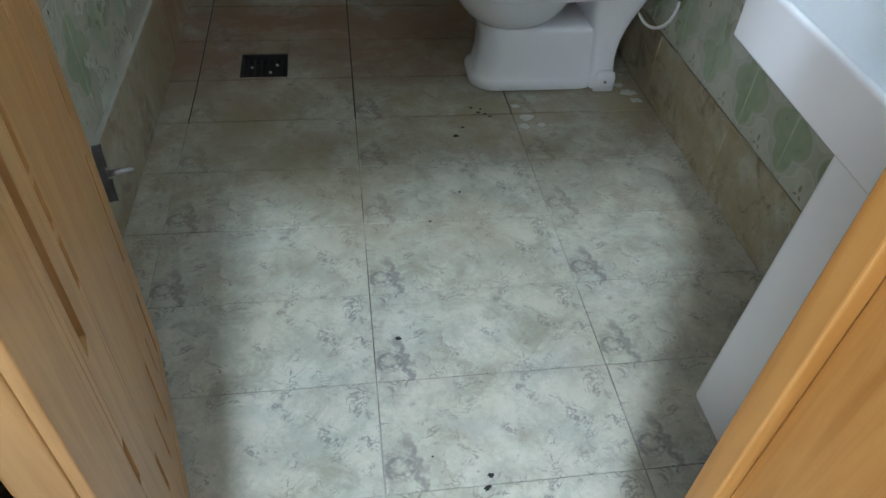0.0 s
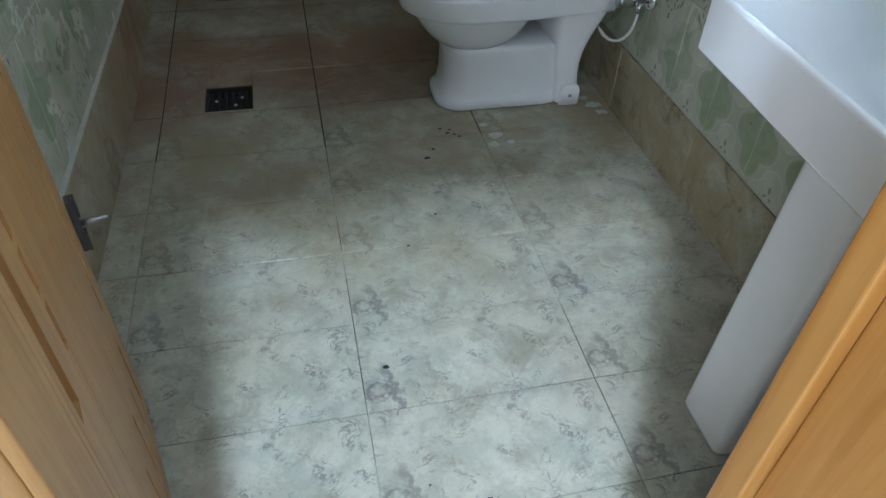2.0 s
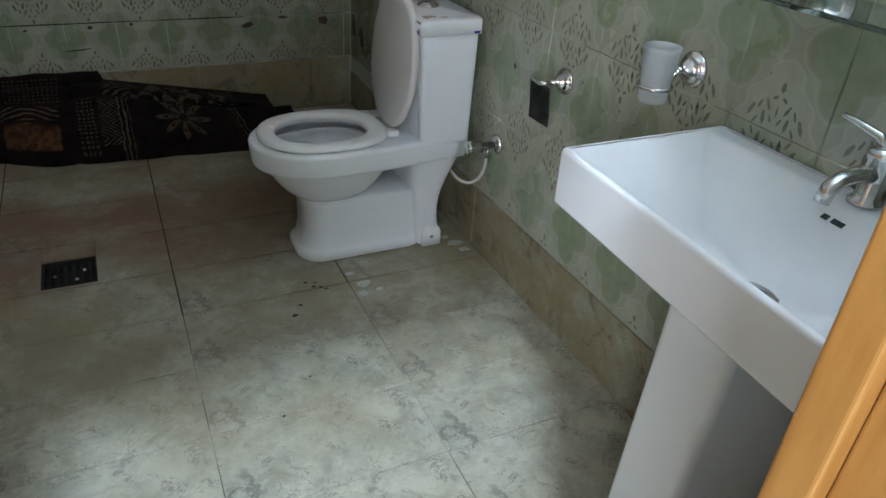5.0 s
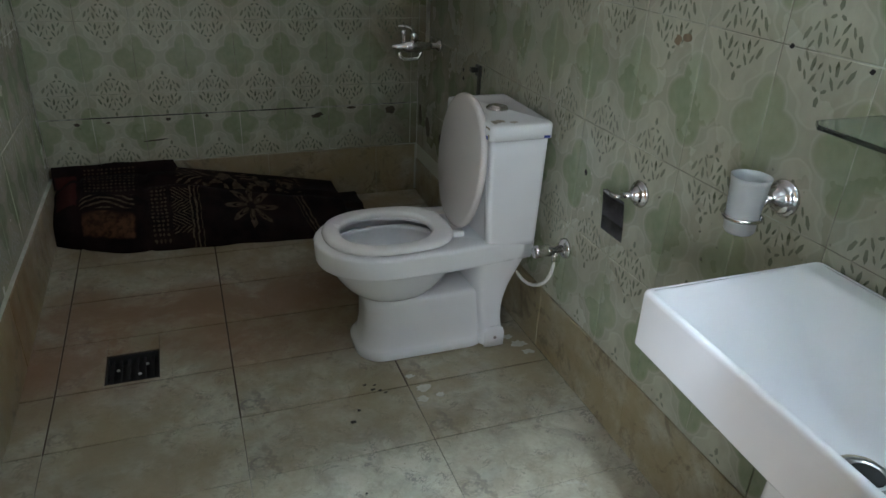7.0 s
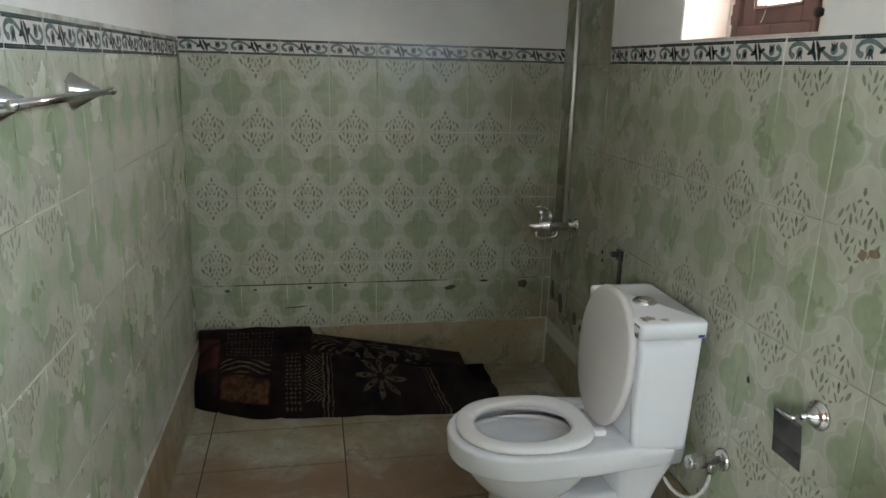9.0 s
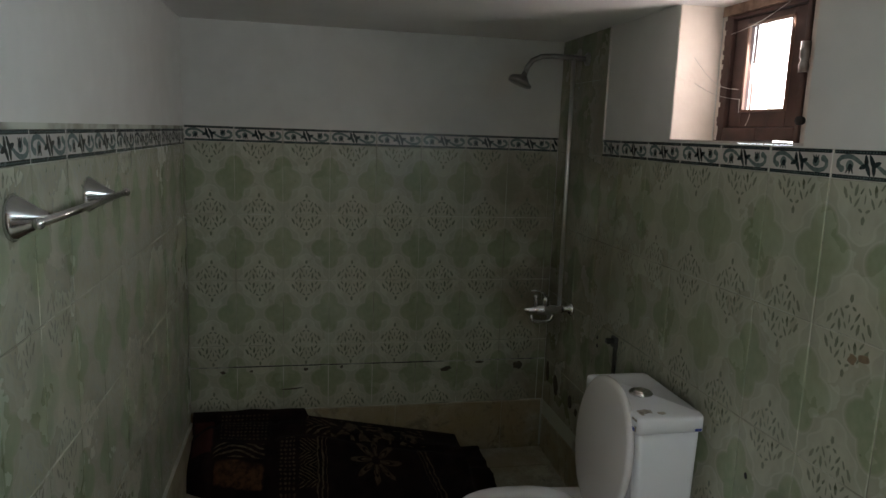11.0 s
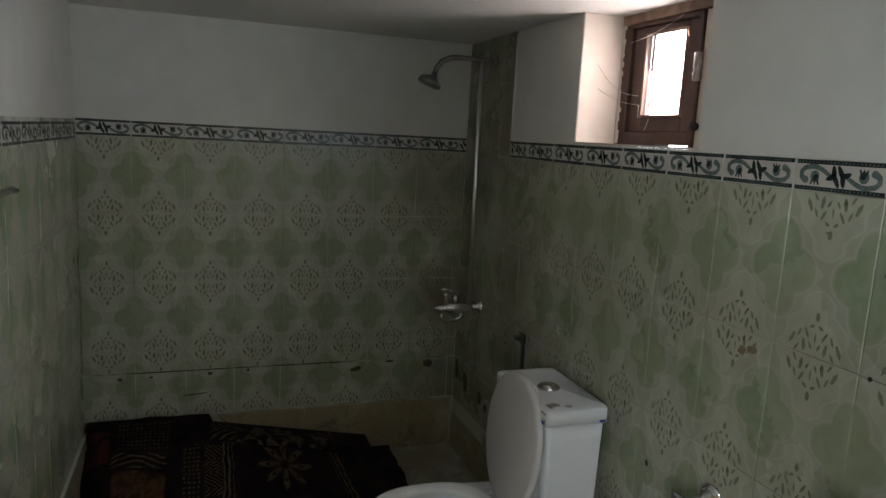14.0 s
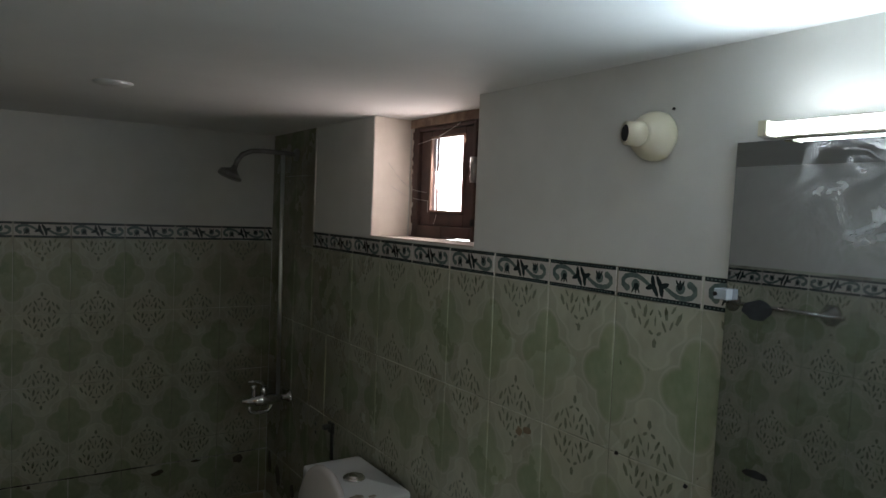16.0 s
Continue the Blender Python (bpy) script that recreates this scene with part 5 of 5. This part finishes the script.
def tile_mesh(w, h, u0=0.0, u1=1.0, v0=0.0, v1=1.0, mats=None, motif=True, th=0.008):
    """A bevelled tile in the xz plane that faces -y, with the printed petals a hair proud; u, v: its part of the full print."""
    key = (round(w, 4), round(h, 4), u0, u1, v0, v1, motif, id(mats[0]) if mats else 0)
    if key in cache:
        return cache[key]
    bm = bmesh.new()
    uvl = bm.loops.layers.uv.new("UVMap")
    e = 0.0015
    back = [bm.verts.new((x, th, z)) for x, z in ((-w / 2, -h / 2), (w / 2, -h / 2), (w / 2, h / 2), (-w / 2, h / 2))]
    mid = [bm.verts.new((v.co.x, e, v.co.z)) for v in back]
    front = [bm.verts.new((v.co.x - math.copysign(e, v.co.x), 0, v.co.z - math.copysign(e, v.co.z))) for v in back]
    faces = [bm.faces.new(front)]
    for a, b in ((front, mid), (mid, back)):
        for i in range(4):
            j = (i + 1) % 4
            faces.append(bm.faces.new((a[i], b[i], b[j], a[j])))
    if motif:
        fw, fh = w / (u1 - u0), h / (v1 - v0)
        for cv, sgn in ((0.0, 1), (1.0, -1)):
            for px_, pz_, ln, wd, ang in PETALS:
                for side in ((1, -1) if px_ else (1,)):
                    cx = side * px_ + (0.5 - (u0 + u1) / 2) * fw
                    cz = (cv - (v0 + v1) / 2) * fh + sgn * pz_
                    if abs(cx) > w / 2 - 0.012 or abs(cz) > h / 2 - 0.005:
                        continue
                    a = radians(ang if side > 0 else 180 - ang) * sgn
                    ln_, wd_ = ln * 1.15, wd * 1.35
                    d, s = Vector((math.cos(a), 0, math.sin(a))), Vector((-math.sin(a), 0, math.cos(a)))
                    c = Vector((cx, -0.0003, cz))
                    pts = [c - d * ln_ / 2, c - d * ln_ * 0.1 + s * wd_ * 0.75, c + d * ln_ / 2 + s * wd_ * 0.45, c + d * ln_ / 2 - s * wd_ * 0.45, c - d * ln_ * 0.1 - s * wd_ * 0.75]
                    f = bm.faces.new([bm.verts.new(p) for p in pts])
                    f.material_index = 1
                    f.normal_update()
                    if f.normal.y > 0:
                        f.normal_flip()
    for f in bm.faces:
        for lp in f.loops:
            lp[uvl].uv = (u0 + (lp.vert.co.x / w + 0.5) * (u1 - u0), v0 + (lp.vert.co.z / h + 0.5) * (v1 - v0))
    cache[key] = mesh_of("tile", bm, mats or [M_TILE, M_MOTIF])
    return cache[key]


TURN = {"back": 0.0, "right": -90.0, "left": 90.0}
rng = random.Random(5)


def place(mesh, wall, along, z, parent, name="tile"):
    ob = new(name, mesh)
    j = rng.uniform(-0.0006, 0.0006)
    loc = {"back": (along, BACK + j, z), "right": (RIGHT + j, along, z), "left": (LEFT + j, along, z)}[wall]
    ob.matrix_basis = pose(*loc, 0, rng.uniform(-0.12, 0.12), TURN[wall] + rng.uniform(-0.08, 0.08))
    ob.parent = parent
    return ob


def wall_tiles(wall, parent, cuts, rows):
    """cuts: (start, end, u0, u1) along the wall in the tile's own left-to-right direction."""
    for a, b, u0, u1 in cuts:
        for z0, z1, v0, v1 in rows:
            place(tile_mesh(abs(b - a) - 0.0022, z1 - z0 - 0.0022, u0, u1, v0, v1), wall, (a + b) / 2, (z0 + z1) / 2, parent)


# grout bed a little behind the faces of the tiles
for nm, wl, d in (("grout_back", wall_back, (LEFT, RIGHT, 0.0022, 0.0055, 0.06, BORDER_TOP)), ("grout_right", wall_right, (RIGHT + 0.0022, RIGHT + 0.0055, DOOR_Y, 0.0, 0.0, BORDER_TOP)), ("grout_left", wall_left, (LEFT - 0.0055, LEFT - 0.0022, DOOR_Y, 0.0, 0.0, BORDER_TOP - 0.004))):
    part("grout_bed", boxes(d), M_WGROUT, wl)
part("grout_bed", boxes((RIGHT + 0.0022, RIGHT + 0.0055, -0.488, 0.0, BORDER_TOP + 0.001, CEIL - 0.001)), M_WGROUT, wall_right)

back_cuts = [(-0.1 + 0.2 * i, 0.1 + 0.2 * i, 0.0, 1.0) for i in range(8)] + [(1.5, RIGHT, 0.0, 0.175)]
wall_tiles("back", wall_back, back_cuts, WALL_ROWS + [(0.510, 0.606, 0.67, 1.0)])
BACK += 0.0015
wall_tiles("back", wall_back, back_cuts, [(0.302, 0.506, 0.0, 0.70)])
BACK -= 0.0015
part("dirt_line", boxes((LEFT + 0.01, RIGHT - 0.02, 0.0008, 0.0022, 0.5055, 0.5105)), mat_grout("dirty_gap", (0.30, 0.31, 0.26), (0.02, 0.02, 0.015), 5.0), wall_back, "dirty gap above the lowest tile row")
JR = [-1.711 + 0.2125 * k for k in range(-6, 6)]
right_cuts = [(b, a, 0.0, 1.0) for a, b in zip(JR, JR[1:])] + [(-0.490, JR[-1], 0.26, 1.0)]
right_cuts = [c for c in right_cuts if c[1] > -2.99 and c[0] <= -0.5 or c[0] == -0.490]
right_cuts = [c for c in right_cuts if abs(c[0] - c[1]) > 0.02]
RROWS = [(1.165, 1.498, 0.0, 1.0), (0.843, 1.165, 0.0, 1.0), (0.513, 0.843, 0.0, 1.0), (0.226, 0.513, 0.13, 1.0)]
wall_tiles("right", wall_right, right_cuts, RROWS)
strip_cuts = [(0.0, -0.09, 0.55, 1.0), (-0.09, -0.29, 0.0, 1.0), (-0.29, -0.488, 0.0, 1.0)]
wall_tiles("right", wall_right, strip_cuts, RROWS[:3] + [(0.300, 0.513, 0.35, 1.0)] + [(1.498, 1.795, 0.0, 1.0), (1.795, CEIL - 0.002, 0.0, 0.62)])
left_cuts = [(-0.07 - 0.2 * (i + 1), -0.07 - 0.2 * i, 0.0, 1.0) for i in range(14)] + [(-0.07, 0.0, 0.0, 0.35)]
LROWS = [(z0 - 0.015, z1 - 0.015, v0, v1) for z0, z1, v0, v1 in WALL_ROWS]
wall_tiles("left", wall_left, left_cuts, LROWS + [(0.262, 0.591, -0.09, 1.0)])

# border: white glazed pieces with a scroll, flowers and a dark bead line at both edges
BW, BH = 0.2, 0.064


def border_mesh(w):
    key = ("border", round(w, 4))
    if key in cache:
        return cache[key]
    bm = bmesh.new()
    th, e = 0.009, 0.0015
    h = BH - 0.002
    back = [bm.verts.new((x, th, z)) for x, z in ((-w / 2, -h / 2), (w / 2, -h / 2), (w / 2, h / 2), (-w / 2, h / 2))]
    front = [bm.verts.new((v.co.x - math.copysign(e, v.co.x), 0, v.co.z - math.copysign(e, v.co.z))) for v in back]
    bm.faces.new(front)
    for i in range(4):
        bm.faces.new((front[i], back[i], back[(i + 1) % 4], front[(i + 1) % 4]))

    def flat(pts, mat, y):
        pts = [p for p in pts]
        if any(abs(p[0]) > w / 2 - 0.001 for p in pts):
            return
        f = bm.faces.new([bm.verts.new((p[0], y, p[1])) for p in pts])
        f.material_index = mat
        f.normal_update()
        if f.normal.y > 0:
            f.normal_flip()

    def blob(cx, cz, rx, rz, ang, mat, y, k=9, point=0.0):
        a = radians(ang)
        pts = []
        if k > 6:
            rx, rz = rx * 1.12, rz * 1.2
        for i in range(k):
            t = 2 * math.pi * i / k
            u, v = rx * math.cos(t) * (1 + point * max(0, math.cos(t))), rz * math.sin(t)
            pts.append((cx + u * math.cos(a) - v * math.sin(a), cz + u * math.sin(a) + v * math.cos(a)))
        flat(pts, mat, y)

    for z in (-0.0265, 0.0265):
        flat([(-w / 2 + 0.002, z - 0.0042), (w / 2 - 0.002, z - 0.0042), (w / 2 - 0.002, z + 0.0042), (-w / 2 + 0.002, z + 0.0042)], 2, -0.0002)
        for i in range(int((w - 0.008) / 0.0085)):
            blob(-w / 2 + 0.008 + i * 0.0085, z, 0.0022, 0.0020, 0, 1, -0.0005, 6)
    def stroke(pts, wds, mat, y):
        sv = [Vector(p) for p in pts]
        for i in range(len(sv) - 1):
            quad = []
            for k, sg in ((i, 1), (i + 1, 1), (i + 1, -1), (i, -1)):
                d = (sv[min(k + 1, len(sv) - 1)] - sv[max(k - 1, 0)]).normalized()
                quad.append(tuple(sv[k] + Vector((-d.y, d.x)) * wds[k] * sg))
            flat(quad, mat, y)

    # an arching stem with a curled end, and its mirror that sags, joined by a dark leaf
    for g in (1, -1):
        ox = -0.049 if g > 0 else 0.050
        at = lambda x, z: (ox + x * g, z * g)
        stem = [(-0.030, -0.010), (-0.039, -0.003), (-0.040, 0.006), (-0.032, 0.014), (-0.018, 0.0175), (-0.002, 0.0165), (0.012, 0.011), (0.024, 0.004), (0.036, -0.002)]
        stroke([at(*p) for p in stem], [0.0064, 0.0060, 0.0054, 0.0052, 0.0052, 0.0050, 0.0046, 0.0040, 0.0026], 1, -0.0003)
        blob(*at(-0.028, -0.010), 0.0068, 0.0062, 0, 1, -0.0004, 12)
        # thistle: a round cup with three dark teeth
        blob(*at(-0.006, -0.002), 0.0100, 0.0098, 0, 1, -0.00045, 12)
        blob(*at(-0.004, -0.005), 0.0060, 0.0062, 0, 2, -0.0006, 10)
        for dx, ang in ((-0.007, -115), (0.0, -90), (0.007, -65)):
            blob(*at(-0.005 + dx, -0.0125), 0.0050, 0.0020, ang, 2, -0.0007, 7, 0.5)
        # dark leaf at the joint of the stems
        for ang, ln in ((100, 0.010), (-60, 0.012), (200, 0.009)):
            a = radians(ang)
            blob(*at(0.040 + 0.006 * math.cos(a), 0.000 + 0.006 * math.sin(a)), ln, 0.0048, ang if g > 0 else ang + 180, 2, -0.0006, 9, 0.5)
    cache[key] = mesh_of("border", bm, [M_WHITEB, M_BGREEN, M_BDARK])
    return cache[key]


ZB = (TILE_TOP + BORDER_TOP) / 2
for i in range(8):
    place(border_mesh(0.198), "back", 0.2 * i, ZB, wall_back, "border_tile")
place(border_mesh(0.033), "back", 1.5175, ZB, wall_back, "border_tile")
for k in range(len(JR) - 1):
    if JR[k] > -2.99:
        place(border_mesh(0.2095), "right", (JR[k] + JR[k + 1]) / 2, ZB, wall_right, "border_tile")
place(border_mesh(abs(-0.490 - JR[-1]) - 0.002) if abs(-0.490 - JR[-1]) > 0.03 else border_mesh(0.156), "right", (-0.490 + JR[-1]) / 2, ZB, wall_right, "border_tile")
for i in range(14):
    place(border_mesh(0.198), "left", -0.17 - 0.2 * i, ZB - 0.015, wall_left, "border_tile")
place(border_mesh(0.066), "left", -0.035, ZB - 0.015, wall_left, "border_tile")
part("tile_edge", boxes((RIGHT - 0.001, RIGHT + 0.0055, -0.4905, -0.4885, BORDER_TOP + 0.002, CEIL - 0.001)), M_WHITEB, wall_right, "white tile edge of the shower strip")

# skirting of floor tiles set on edge, standing a finger's width off the wall tiles
def skirting(wall, parent, spans, z0, z1):
    for a, b in spans:
        place(tile_mesh(abs(b - a) - 0.002, z1 - z0, 0.0, min(1.0, abs(b - a) / 0.515), 0.0, min(1.0, (z1 - z0) / 0.258), [M_SKIRT, M_SKIRT], False, 0.016), wall, (a + b) / 2, (z0 + z1) / 2, parent, "skirting_tile")


SK = 0.012
BACK -= SK
skirting("back", wall_back, [(-0.1, 0.295), (0.295, 0.81), (0.81, 1.325), (1.325, RIGHT - 0.012)], 0.055, 0.300)
BACK += SK
RIGHT -= 0.005
skirting("right", wall_right, [(-0.012, -0.35), (-0.35, -0.87), (-0.87, -1.385), (-1.385, -1.90), (-1.90, -2.415), (-2.415, -2.93)], 0.0, 0.224)
RIGHT += 0.005
LEFT += SK
skirting("left", wall_left, [(-0.53, -0.012), (-1.045, -0.53), (-1.56, -1.045), (-2.075, -1.56), (-2.59, -2.075), (-3.05, -2.59)], 0.0, 0.259)
LEFT -= SK
part("skirting_top", boxes((LEFT - 0.002, LEFT + 0.011, -3.05, -0.012, 0.2592, 0.2625)), mat_simple("white_filler", (0.34, 0.35, 0.29), (0.44, 0.45, 0.39), 30, 0.8, 0, 0.3), wall_left, "white filler line above the skirting")
part("skirting_top", boxes((RIGHT - 0.004, RIGHT + 0.002, -3.05, -0.012, 0.2243, 0.2268)), M_SKIRT, wall_right, "thin filler line above the skirting")

# floor tiles, laid lengthwise across the room
FYJ = [-2.503 + 0.2575 * k for k in range(-3, 11)]
FXJ = [LEFT + 0.002, 0.005, 0.522, 1.036, RIGHT - 0.002]


def floor_tile(x0, x1, y0, y1, u0, u1, v1=1.0):
    g, e = (0.0026 if y1 > -1.38 else 0.0011), 0.0011
    bm = bmesh.new()
    uvl = bm.loops.layers.uv.new("UVMap")
    ring = ((x0 + g, y0 + g), (x1 - g, y0 + g), (x1 - g, y1 - g), (x0 + g, y1 - g))
    dz = rng.uniform(-0.0005, 0.0004)
    top = [bm.verts.new((x + (e if i in (0, 3) else -e), y + (e if i < 2 else -e), floor_z(x, y) + dz)) for i, (x, y) in enumerate(ring)]
    mid = [bm.verts.new((x, y, floor_z(x, y) - e + dz)) for x, y in ring]
    low = [bm.verts.new((x, y, floor_z(x, y) - 0.0034)) for x, y in ring]
    bm.faces.new(top)
    for a, b in ((top, mid), (mid, low)):
        for i in range(4):
            bm.faces.new((a[i], b[i], b[(i + 1) % 4], a[(i + 1) % 4]))
    for f in bm.faces:
        for lp in f.loops:
            lp[uvl].uv = (u0 + (lp.vert.co.x - x0) / (x1 - x0) * (u1 - u0), (lp.vert.co.y - y0) / (y1 - y0) * v1)
    part("floor_tile", bm, M_FLOOR, floor)


for y0, y1 in zip(FYJ, FYJ[1:]):
    y0, y1 = max(y0, DOOR_Y + 0.002), min(y1, -0.002)
    if y1 - y0 < 0.03:
        continue
    for i, (x0, x1) in enumerate(zip(FXJ, FXJ[1:])):
        u0 = 0.8 if i == 0 else 0.0
        u1 = 1.0 if i < 3 else 0.96
        v1 = min(1.0, (y1 - y0) / 0.2575)
        if y0 < -1.05 and y1 > -1.1 and i == 1:
            # round the drain
            floor_tile(x0, DX0 + 0.002, y0, y1, 0.0, 0.26)
            floor_tile(DX1 - 0.002, x1, y0, y1, 0.57, 1.0)
            if DY0 - y0 > 0.01:
                floor_tile(DX0 - 0.002, DX1 + 0.002, y0, DY0, 0.26, 0.57, 0.1)
            if y1 - DY1 > 0.01:
                floor_tile(DX0 - 0.002, DX1 + 0.002, DY1, y1, 0.26, 0.57, 0.3)
        else:
            floor_tile(x0, x1, y0, y1, u0, u1, v1)
